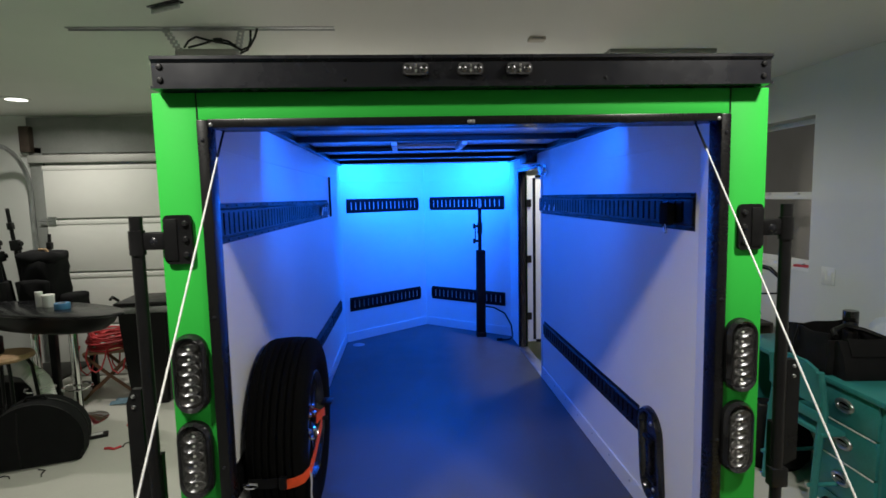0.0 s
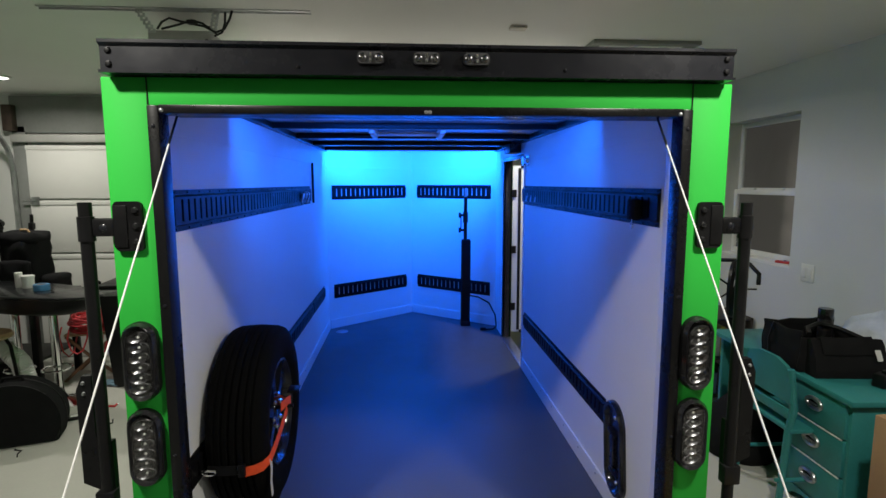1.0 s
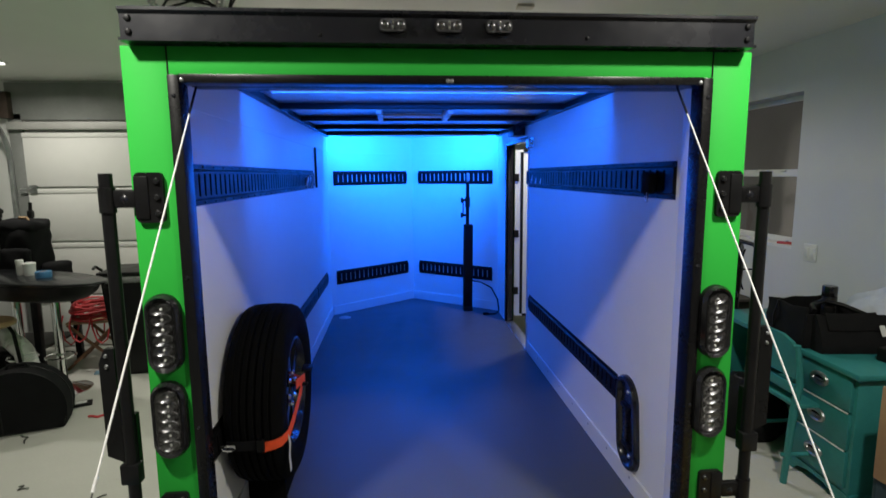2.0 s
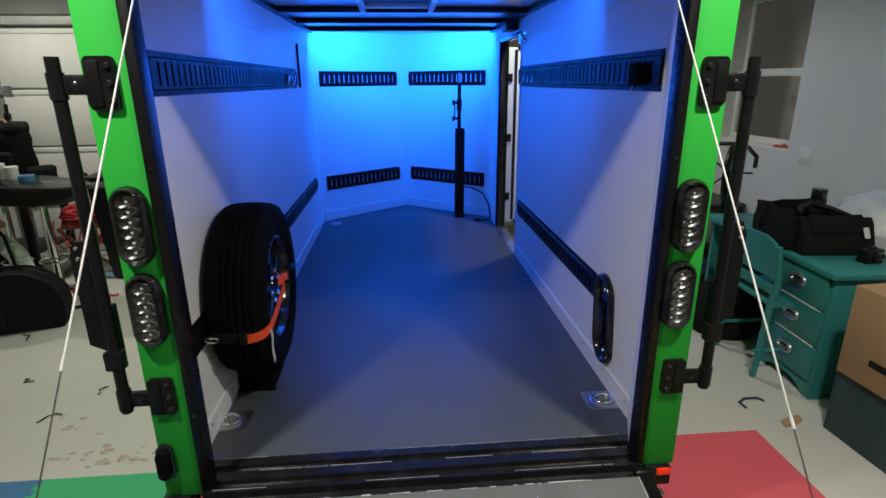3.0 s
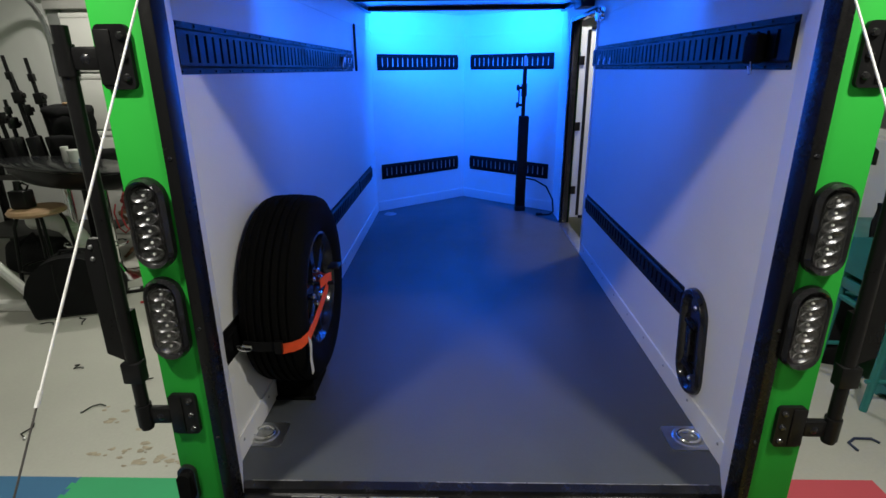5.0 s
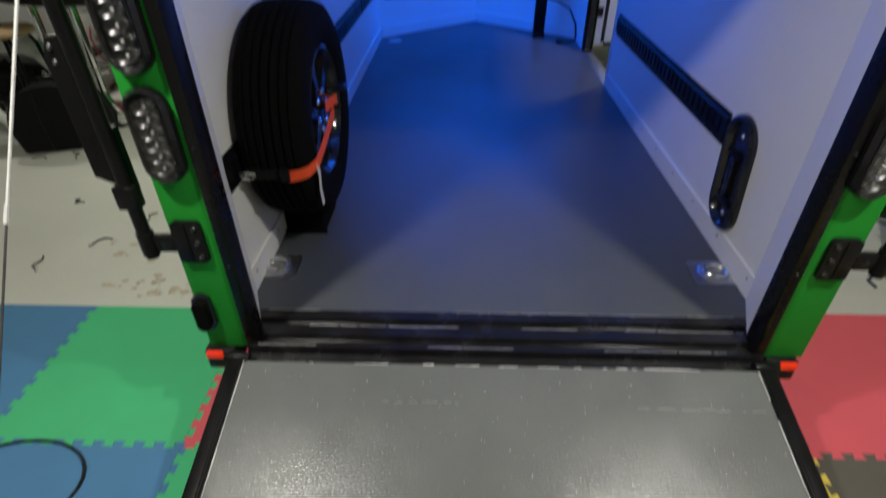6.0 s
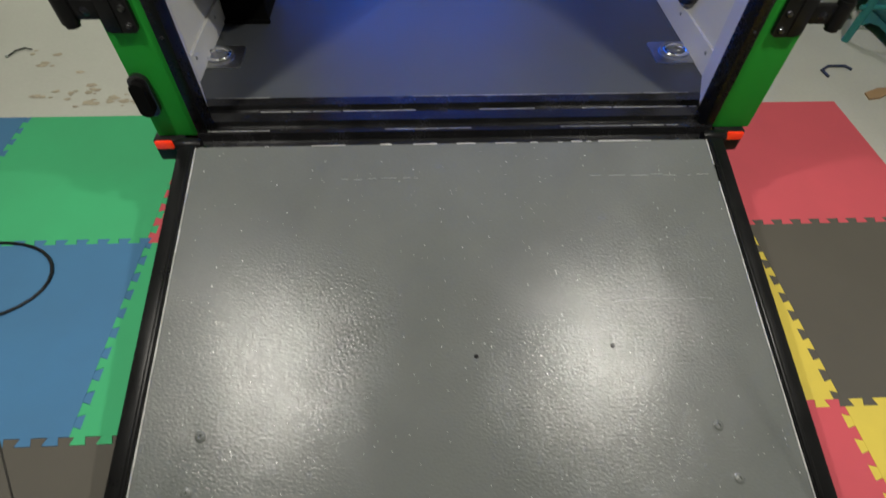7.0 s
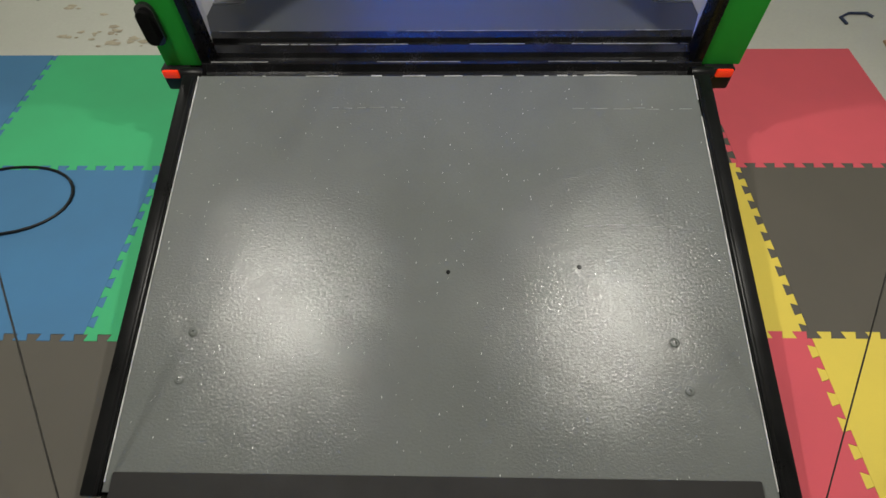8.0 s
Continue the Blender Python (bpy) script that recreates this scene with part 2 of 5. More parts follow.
part("track", bm, STEEL, door, "curved galvanised door track")
part("spring_bracket", box(B(), GX0 - .15, GX0 - .06, DY - .10, DY - .03, 2.20, 2.44, .006), mat("rusty_bracket", (0.07, 0.05, 0.04), 0.7, 0.4, var=0.4, size=0.06), door)

# ceiling fittings
GLOW = bpy.data.materials.new("lamp_glow")
GLOW.use_nodes = True
GLOW.node_tree.nodes["Principled BSDF"].inputs["Emission Color"].default_value = (1, .95, .88, 1)
GLOW.node_tree.nodes["Principled BSDF"].inputs["Emission Strength"].default_value = 6
# the fifth fitting only goes with the added lamp over the trailer
for lx, ly in LAMPS:
    dl = thing("recessed_light", "round white recessed ceiling light, switched on", "ceiling light", pose(lx, ly, CEIL), group="ceiling lights")
    part("trim_ring", lathe(B(), [(.075, -.002), (.098, -.002), (.098, -.007), (.09, -.012), (.077, -.014), (.075, -.002)], pose(0, 0, 0)), TRIMWHITE, dl)
    part("diffuser", lathe(B(), [(0, -.006), (.075, -.006), (.075, -.003), (0, -.003)], pose(0, 0, 0)), GLOW, dl, "glowing diffuser")

opener = thing("garage_door_opener", "grey garage door opener hung on perforated steel angles", "door opener", pose(-1.13, 1.30, CEIL))
bm = B()
box(bm, -.67, .61, -.016, .016, -.006, 0, .001)
box(bm, -.67, .61, .012, .016, -.012, -.006)
part("perforated_angle", bm, STEEL, opener, "punched galvanised angle")
for sx, lean in ((-.15, -.055), (.135, .02)):
    bm = B()
    for z in range(6):
        z0 = -.006 - .018 * z
        x0 = sx + lean * (1 - z / 5)
        box(bm, x0 - .017, x0 - .006, -.003, .003, z0 - .018, z0)
        box(bm, x0 + .006, x0 + .017, -.003, .003, z0 - .018, z0)
        box(bm, x0 - .006, x0 + .006, -.003, .003, z0 - .018, z0 - .011)
    part("hanger", bm, STEEL, opener, "punched steel hanger")
part("motor_housing", box(B(), -.175, .125, .0, .34, -.19, -.098, .014), mat("opener_grey", (.38, .38, .37), .5), opener, "pale grey housing")
part("housing_knob", lathe(B(), [(0, .008), (.009, .007), (.011, 0)], pose(.105, 0, -.15, 90, 0, 0), 12), PLASTIC, opener)
for k, pts in enumerate((((-.12, -.01, -.098), (-.09, -.03, -.072), (-.05, -.04, -.056), (.0, -.04, -.07), (.06, -.03, -.08), (.13, -.02, -.09)), ((-.10, -.01, -.098), (-.02, -.03, -.085), (.05, -.03, -.062), (.10, -.03, -.075), (.16, -.02, -.12)), ((.10, -.02, -.085), (.16, -.03, -.115), (.20, -.03, -.10), (.225, -.02, -.05), (.232, 0, -.004)), ((.15, -.02, -.13), (.19, -.03, -.115), (.205, -.03, -.07), (.205, -.02, -.02)))):
    part("cable", tube(B(), pts, .0055, 6), PLASTIC, opener, "black wire", smooth=60)
part("cable_tie", box(B(), .03, .075, -.05, -.015, -.082, -.062, .006), PLASTIC, opener)
clamp = thing("ceiling_bracket", "short dark steel bracket fixed to the ceiling", "bracket", pose(-1.2, .98, CEIL, 0, 0, -28))
part("plate", box(B(), -.09, .09, -.02, .02, -.006, 0, .001), BLACKMETAL, clamp)
part("rib", box(B(), -.085, .085, -.004, .004, -.03, -.006, .001), STEEL, clamp)
hatch = thing("ceiling_hatch", "flat white framed hatch in the ceiling", "hatch", pose(1.38, 2.0, CEIL))
bm = B()
for x0, x1, y0, y1 in ((-.33, .33, -.3, -.24), (-.33, .33, .24, .3), (-.33, -.27, -.24, .24), (.27, .33, -.24, .24)):
    box(bm, x0, x1, y0, y1, -.022, 0, .003)
part("frame", bm, GREYJAMB, hatch)
part("panel", box(B(), -.27, .27, -.24, .24, -.01, 0), TRIMWHITE, hatch, smooth=0)
sensor = thing("ceiling_sensor", "small beige sensor box on the ceiling", "sensor", pose(.55, 1.48, CEIL))
part("case", box(B(), -.045, .045, -.03, .03, -.018, 0, .004), mat("beige_plastic", (.5, .47, .4), .5), sensor)
part("vent_slot", box(B(), -.03, .03, -.032, -.03, -.012, -.006), GREYJAMB, sensor)
plate = thing("wall_switch", "white double switch plate on the wall", "switch", pose(WX, 1.90, 1.10))
part("cover", box(B(), -.006, 0, -.058, .058, -.06, .06, .003), TRIMWHITE, plate)
for k in (-1, 1):
    part("rocker", box(B(), -.010, -.005, k * .025 - .016, k * .025 + .016, -.033, .033, .002), TRIMWHITE, plate)

clipr = thing("red_clip", "small red plastic clip on the window sill", "clip", pose(WX + .05, W0 + .13, WZ0 + .02, 0, 0, 25))
part("jaw", box(B(), -.02, .02, -.06, .05, 0, .018, .005), mat("red_plastic", (.5, .04, .04), .4), clipr)
part("pin", tube(B(), [(-.018, -.01, .018), (.018, -.01, .022)], .006, 8), STEEL, clipr)
# ---- trailer ----
BLACKTRIM = mat('black_trim', (.006, .006, .0065), .28, 0.03, var=.1, size=.4, grain=.01, bump=.0, spec=.22)
FZ, HW, OW = 0.35, 0.785, 0.85
CZ = 2.03
APEX, CORNER = 4.08, 3.46
D0, D1, DZ = 2.30, 3.06, 1.89
trailer = thing("enclosed_trailer", "green and black enclosed cargo trailer with its ramp door lowered", "trailer")
part("floor_panel", prism(B(), [(-HW, 0.125), (HW, 0.125), (HW, CORNER), (0, APEX), (-HW, CORNER)], pose(0, 0, FZ - 0.02), 0.02), FLOORMAT, trailer, "dark grey coated plywood floor", smooth=0)
part("chassis", prism(B(), [(-OW + .01, 0.13), (OW - .01, 0.13), (OW - .01, CORNER), (0, APEX + .05), (-OW + .01, CORNER)], pose(0, 0, 0.26), 0.065), BLACK, trailer, smooth=0)
for x in (-.6, .6):
    for y in (.5, 3.1):
        leg = part("support_stand", box(B(), x - .03, x + .03, y - .03, y + .03, .012, .262, .004), BLACK, trailer)
        part("foot", box(B(), x - .07, x + .07, y - .07, y + .07, .0125, .03, .004), BLACK, leg)


def lining(y0, y1, z0, z1, x, bm):
    box(bm, min(x, x + math.copysign(.012, x)), max(x, x + math.copysign(.012, x)), y0, y1, z0, z1)


bm = B()
lining(.13, CORNER, FZ - .02, CZ, -HW, bm)
part("inner_wall", bm, WHITE, trailer, "white side lining", smooth=0)
bm = B()
lining(.13, D0, FZ - .02, CZ, HW, bm)
lining(D1, CORNER, FZ - .02, CZ, HW, bm)
lining(D0, D1, DZ, CZ, HW, bm)
part("inner_wall", bm, WHITE, trailer, "white side lining with a doorway", smooth=0)
NL = math.hypot(HW, APEX - CORNER)


def nose(s):
    """Frame of a nose wall: x from the apex outwards, y into the room, z up."""
    d = Vector((s * HW, CORNER - APEX, 0)).normalized()
    inward = Vector((-d.y * s, d.x * s, 0)) * -1
    if inward.y > 0:
        inward = -inward
    return Matrix(((d.x, inward.x, 0, 0), (d.y, inward.y, 0, APEX), (0, 0, 1, 0), (0, 0, 0, 1)))


def put(bm, m):
    bmesh.ops.transform(bm, matrix=m, verts=bm.verts)
    return bm


for s in (-1, 1):
    part("nose_wall", put(box(B(), 0, NL, -.012, 0, FZ - .02, CZ), nose(s)), WHITE, trailer, "white nose lining", smooth=0)
    part("kick_strip", put(box(B(), .012, NL - .01, 0, .009, FZ, FZ + .085, .002), nose(s)), WHITE, trailer, smooth=0)
    part("seam_strip", put(box(B(), 0.01, NL - .01, 0, .003, 1.845, 1.865, .001), nose(s)), WHITE, trailer, smooth=0)
    y1 = D0 - .03 if s > 0 else CORNER - .01
    part("kick_strip", box(B(), min(s * HW, s * (HW - .009)), max(s * HW, s * (HW - .009)), .14, y1, FZ, FZ + .085, .002), WHITE, trailer, smooth=0)
    part("seam_strip", box(B(), min(s * HW, s * (HW - .003)), max(s * HW, s * (HW - .003)), .14, y1, 1.86, 1.88, .001), WHITE, trailer, smooth=0)
    for k in range(9):
        part("rivet", lathe(B(), [(0, .004), (.004, .003), (.006, 0)], pose(s * (HW - .009), .25 + k * .24, FZ + .06, 0, -90 * s, 0), 8), STEEL, trailer)
    # outer skins
    bm = B()
    if s < 0:
        box(bm, -OW, -OW + .01, 0.051, CORNER + .03, 0.3, 2.0)
    else:
        box(bm, OW - .01, OW, 0.051, D0, 0.3, 2.0)
        box(bm, OW - .01, OW, D1, CORNER + .03, 0.3, 2.0)
        box(bm, OW - .01, OW, D0, D1, DZ, 2.0)
        box(bm, OW - .01, OW, D0, D1, 0.3, FZ - .01)
    part("side_skin", bm, GREEN, trailer, smooth=0)
    part("nose_skin", prism(B(), [(s * OW, CORNER + .03), (0, APEX + .09), (0, APEX + .10), (s * (OW + .006), CORNER + .035)], pose(0, 0, 0.3), 1.7), GREEN, trailer, smooth=0)
    # rear post, its folded seam and its inner face
    part("rear_post", box(B(), min(s * .735, s * OW), max(s * .735, s * OW), 0, 0.05, 0.322, 1.985, 0.004), GREEN, trailer, "glossy green steel corner post")
    part("post_liner", prism(B(), [(s * .711, .056), (s * .734, .056), (s * .784, .12), (s * .7845, .225), (s * .780, .225)], pose(0, 0, FZ), 1.56), WHITE, trailer, "white painted jamb face", smooth=0)
    # trim round the opening
    bm = B()
    box(bm, min(s * .708, s * .737), max(s * .708, s * .737), -.006, .056, .30, 1.913, .002)
    trim = part("opening_trim", bm, BLACKTRIM, trailer, "black metal edge trim")
    for z in (.62, .95, 1.38, 1.86):
        part("screw", lathe(B(), [(0, .004), (.004, .003), (.006, 0)], pose(s * .723, -.006, z, 90, 0, 0), 8), BLACKMETAL, trim)
bm = B()
box(bm, -.708, .708, -.006, .056, 1.893, 1.915, .002)
trim = part("opening_trim", bm, BLACKTRIM, trailer, "black metal edge trim")
for x in (-.70, -.01, .0, .70):
    part("screw", lathe(B(), [(0, .004), (.004, .003), (.006, 0)], pose(x, -.006, 1.9, 90, 0, 0), 8), STEEL, trim)
part("rear_header", box(B(), -.735, .735, 0, 0.10, 1.913, 1.985, 0.003), GREEN, trailer, "glossy green header")
for x in (-.735, .735):
    part("seam", box(B(), x - .0015, x + .0015, -.002, .0, 1.915, 1.985), BLACK, trailer, smooth=0)
# black gutter rail over the opening, with lips and bolts
prof = [(-.052, 1.995), (-.052, 2.052), (-.062, 2.06), (-.062, 2.068), (.06, 2.072), (.06, 1.988), (-.064, 1.986), (-.064, 1.993)]
bm = B()
mx = Matrix(((0, 0, 1, 0), (1, 0, 0, 0), (0, 1, 0, 0), (0, 0, 0, 1)))
prism(bm, prof, Matrix.Translation((-.828, 0, 0)) @ mx, 1.656)
rail = part("gutter_rail", bm, BLACKMETAL, trailer, "satin black gutter rail with lips")
rail.location.y = .018
for x in (-.808, .808):
    for z in (2.009, 2.042):
        part("bolt", lathe(B(), [(0, .007), (.006, .006), (.0085, .002), (.009, 0)], pose(x, -.052, z, 90, 0, 0), 12), BLACK, rail)
for x in (-.34, .36):
    part("bolt", lathe(B(), [(0, .004), (.004, .003), (.005, 0)], pose(x, -.052, 2.008, 90, 0, 0), 8), BLACK, rail)
ALU = mat("dull_aluminium", (0.72, 0.72, 0.72), 0.34, 0.75, var=0.12, size=0.4, grain=0.01, bump=0.1)
# roof is out of view; white is chosen to bounce lamp light upward
part("roof", prism(B(), [(-OW, 0.06), (OW, 0.06), (OW, CORNER + .03), (0, APEX + .1), (-OW, CORNER + .03)], pose(0, 0, CZ + .006), 0.02), WHITE, trailer, "unseen metal roof, white to bounce light onto the ceiling", smooth=0)
part("ceiling_sheet", prism(B(), [(-HW, 0.1), (HW, 0.1), (HW, CORNER), (0, APEX), (-HW, CORNER)], pose(0, 0, CZ), 0.005), ALU, trailer, "bare metal roof sheet", smooth=0)
for k in range(5):
    y = .82 + .615 * k
    half = HW if y < CORNER else HW * (APEX - y) / (APEX - CORNER)
    part("roof_bow", put(box(B(), -half, half, y - .018, y + .018, CZ - .032, CZ, .004), Matrix()), BLACK, trailer, "black steel roof bow")
for s in (-1, 1):
    part("roof_rail", box(B(), min(s * HW, s * (HW - .03)), max(s * HW, s * (HW - .03)), .13, CORNER - .05, CZ - .035, CZ - .001, .003), BLACK, trailer)
part("header_inside", box(B(), -.72, .72, .10, .16, 1.90, CZ, .004), BLACK, trailer)
# roof vent
vent = part("roof_vent", box(B(), -.23, .13, 1.51, 1.87, CZ - .004, CZ + .06), BLACK, trailer, "roof vent opening with white edges")
for x in (-.245, .145):
    part("vent_edge", box(B(), x - .014, x + .014, 1.48, 1.89, CZ - .05, CZ - .006, .003), WHITE, vent)
part("vent_edge", box(B(), -.23, .13, 1.872, 1.89, CZ - .03, CZ - .006, .003), WHITE, vent)
# strips of coloured lights fixed to two bows
LEDMAT = bpy.data.materials.new("led_strip")
LEDMAT.use_nodes = True
LEDMAT.node_tree.nodes["Principled BSDF"].inputs["Emission Color"].default_value = (*LED, 1)
LEDMAT.node_tree.nodes["Principled BSDF"].inputs["Emission Strength"].default_value = 3
for y in STRIPS:
    st = part("light_strip", box(B(), -.66, .66, y - .012, y + .012, 1.992, 2.0, .002), WHITE, trailer, "colour-changing light strip")
    part("diode_tape", box(B(), -.65, .65, y - .004, y + .004, 1.989, 1.993), LEDMAT, st, "glowing diodes", smooth=0)


def etrack(name, length, height, m, parent):
    """A slotted steel cargo track: x along it, z up, y off the wall, with real slots."""
    bm = B()
    pitch, slot = 0.0508, 0.015
    n = int((length - .03) / pitch)
    x0 = (length - n * pitch) / 2
    xs, hole = [0.0], []
    for k in range(n):
        a = x0 + k * pitch + (pitch - slot) / 2
        xs += [a, a + slot]
        hole += [False, True]
    xs.append(length)
    hole.append(False)
    zs = [(0, .003), (.016, .003), (.022, .012), (.030, .012), (height - .030, .012), (height - .022, .012), (height - .016, .003), (height, .003)]
    g = [[bm.verts.new((x, d, z)) for z, d in zs] for x in xs]
    for i in range(len(xs) - 1):
        for j in range(len(zs) - 1):
            if hole[i] and j == 3:
                q = [g[i][3], g[i + 1][3], g[i + 1][4], g[i][4]]
                low = [bm.verts.new((v.co.x, .001, v.co.z)) for v in q]
                for k in range(4):
                    bm.faces.new((q[k], q[(k + 1) % 4], low[(k + 1) % 4], low[k]))
            else:
                bm.faces.new((g[i][j], g[i + 1][j], g[i + 1][j + 1], g[i][j + 1]))
    for row in (g[0], g[-1]):
        low = [bm.verts.new((v.co.x, 0, v.co.z)) for v in row]
        for k in range(len(row) - 1):
            bm.faces.new((row[k], row[k + 1], low[k + 1], low[k]))
    for j in (0, len(zs) - 1):
        a, b = g[0][j], g[-1][j]
        c, d = bm.verts.new((a.co.x, 0, a.co.z)), bm.verts.new((b.co.x, 0, b.co.z))
        bm.faces.new((c, d, *[g[i][j] for i in range(len(xs) - 1, -1, -1)]))
    for k in range(int(length / .102) + 1):
        for z in (.008, height - .008):
            lathe(bm, [(0, .0035), (.003, .003), (.0045, 0)], Matrix.Translation((min(.02 + k * .102, length - .015), .003, z)) @ pose(0, 0, 0, -90, 0, 0), 6)
    put(bm, m)
    return part(name, bm, BLACKTRACK, parent, "black slotted steel cargo track", smooth=25)


BLACKTRACK = mat("black_powder_coat", (0.005, 0.005, 0.0055), 0.38, 0.0, var=0.3, size=0.12, grain=0.005, bump=0.2, spec=0.13)
LEFT = Matrix(((0, 1, 0, -HW), (1, 0, 0, 0), (0, 0, 1, 0), (0, 0, 0, 1)))
RIGHT = Matrix(((0, -1, 0, HW), (1, 0, 0, 0), (0, 0, 1, 0), (0, 0, 0, 1)))
TH = 0.131
etrack("cargo_track", 2.40, TH, LEFT @ pose(.215, 0, 1.56), trailer)
etrack("cargo_track", 2.06, TH, RIGHT @ pose(.255, 0, 1.56), trailer)
etrack("cargo_track", 2.35, .115, LEFT @ pose(.215, 0, .70), trailer)
etrack("cargo_track", .58, .115, LEFT @ pose(2.60, 0, .70), trailer)
etrack("cargo_track", 1.56, .115, RIGHT @ pose(.66, 0, .672), trailer)
for s in (-1, 1):
    for z in (1.562, .635):
        etrack("cargo_track", .862, TH, nose(s) @ pose(.08, 0, z), trailer)
part("lashing_bar", put(box(B(), -.018, .018, 0, .014, 1.56, 1.87, .006), LEFT @ pose(2.74, 0, 0)), BLACKTRACK, trailer, "black upright lashing bar")

# doorway and its leaf, swung out
sd = part("side_door", box(B(), .866, 1.58, 3.10, 3.125, .39, 1.86, .003), WHITE, trailer, "white side door swung open")
for x0, x1, z0, z1 in ((.914, .938, .41, 1.84), (1.56, 1.585, .385, 1.865), (.938, 1.56, .385, .41), (.938, 1.56, 1.84, 1.865)):
    part("seal_strip", box(B(), x0, x1, 3.09, 3.101, z0, z1, .002), BLACKMETAL, sd)
for z in (.62, 1.13, 1.62):
    part("hinge", box(B(), .845, .90, 3.085, 3.10, z - .03, z + .035, .004), BLACK, sd)
for y0, y1, z0, z1 in ((D0 - .028, D0, FZ, DZ + .028), (D1, D1 + .03, FZ, DZ + .028), (D0, D1, DZ, DZ + .028)):
    part("door_frame", box(B(), HW - .006, OW + .004, y0, y1, z0, z1, .002), BLACKMETAL if y0 != D0 - .028 else WHITE, trailer)
part("threshold", box(B(), HW - .01, OW + .006, D0, D1, FZ - .012, FZ + .006, .002), STEEL, trailer, "bare metal threshold")
lamp = part("door_lamp", box(B(), HW - .03, HW - .002, D0 - .16, D0 - .03, 1.83, 1.90, .008), CLEAR, trailer, "clear plastic dome lamp")
part("bulb", lathe(B(), [(0, .018), (.012, .014), (.016, 0)], pose(HW - .004, D0 - .10, 1.865, 0, -90, 0), 10), CHROME, lamp)
jb = part("junction_box", box(B(), HW - .09, HW - .004, D0 + .1, D0 + .3, 1.93, 2.0, .004), BLACK, trailer)
for k in range(3):
    part("wire", tube(B(), [(HW - .08, D0 + .05 * k, 1.99), (HW - .085, D0 - .05 + .05 * k, 1.95), (HW - .05, D0 - .12 + .05 * k, 1.99)], .005, 6), PLASTIC, jb)

# rear sill with ribs
prof = [(.13, .352), (.095, .352), (.092, .338), (.072, .338), (.069, .345), (.030, .345), (.027, .33), (.0, .33), (-.004, .336), (-.012, .336), (-.016, .312), (-.06, .30), (-.06, .27), (.13, .27)]
bm = B()
prism(bm, prof, Matrix.Translation((-.735, 0, 0)) @ mx, 1.47)
part("rear_sill", bm, mat("scuffed_black", (.012, .012, .013), .22, var=.4, size=.08, grain=.006, bump=.15, dirt=(.06, .055, .05), dirt_at=.68), trailer, "scuffed black steel sill", smooth=20)

EDGE = mat("rubbed_edge", (.34, .34, .33), .45, .2, var=.4, size=.04)
random.seed(17)
for y, z in ((.0695, .3452), (-.004, .3362), (.1285, .3522)):
    bm = B()
    x = -.71
    while x < .70:
        l = random.uniform(.03, .22)
        if random.random() < .8:
            box(bm, x, min(x + l, .71), y, y + random.uniform(.0012, .0028), z, z + .0012)
        x += l + random.uniform(0, .01)
    tagged(part("rubbed_edge", bm, EDGE, trailer, "rubbed bright edge of the sill", smooth=0), kind="stuff")
# ramp door
CHIP = mat("chipped_edge", (.6, .6, .58), .6, var=.3, size=.05)
RX, RY, RZ = -.016, -.066, .336
SL = 13.3
RL = 1.10
ramp = part("ramp_door", box(B(), -.70, .70, -RL, -.002, -.045, -.008), BLACK, trailer, "lowered ramp door", smooth=0)
ramp.matrix_basis = pose(RX, RY, RZ, SL, 0, 0)
bm = B()
nx, ny = 64, 48
g = []
for i in range(nx + 1):
    row = []
    for j in range(ny + 1):
        x, y = -.7112 + 1.4224 * i / nx, -RL + (RL - .002) * j / ny
        row.append(bm.verts.new((x, y, .0012 * noise.noise((x * 6, y * 6, 0)) + .0005 * noise.noise((x * 25, y * 25, 4)))))
    g.append(row)
for i in range(nx):
    for j in range(ny):
        bm.faces.new((g[i][j], g[i + 1][j], g[i + 1][j + 1], g[i][j + 1]))
edge = [g[i][0] for i in range(nx + 1)] + [g[nx][j] for j in range(1, ny + 1)] + [g[i][ny] for i in range(nx - 1, -1, -1)] + [g[0][j] for j in range(ny - 1, 0, -1)]
low = [bm.verts.new((v.co.x, v.co.y, -.008)) for v in edge]
for k in range(len(edge)):
    bm.faces.new((edge[k - 1], edge[k], low[k], low[k - 1]))
part("ramp_surface", bm, RAMPMAT, ramp, "grey speckled slip-resistant coating", smooth=60)
for s in (-1, 1):
    bm = B()
    x0, x1 = sorted((s * .712, s * .757))
    box(bm, x0, x1, -RL - .01, .03, -.05, .006, .006)
    x0, x1 = sorted((s * .712, s * .722))
    box(bm, x0, x1, -RL - .01, -.02, .004, .014, .003)
    fr = part("side_channel", bm, BLACK, ramp, "black steel side channel, chipped")
    # worn light edge of the coating along the channel
    random.seed(5 + s)
    bm = B()
    y = -RL + .02
    while y < -.03:
        l = random.uniform(.02, .12)
        if random.random() < .85:
            w = random.uniform(.0012, .0028)
            xa, xb = sorted((s * .7105, s * (.7105 - w)))
            box(bm, xa, xb, y, min(y + l, -.004), .0005, .003)
        y += l
    tagged(part("worn_edge", bm, CHIP, ramp, "chipped pale edge", smooth=0), kind="stuff")
bm = B()
random.seed(11)
x = -.70
while x < .69:
    l = random.uniform(.006, .06)
    if random.random() < .45:
        box(bm, x, min(x + l, .7), -.0045, -.003 + random.uniform(0, .002), .0005, .0025)
    x += l
tagged(part("worn_edge", bm, CHIP, ramp, "chipped pale edge", smooth=0), kind="stuff")
SCUFF = mat("faint_scuff", (.33, .34, .34), .6, var=.3, size=.03)
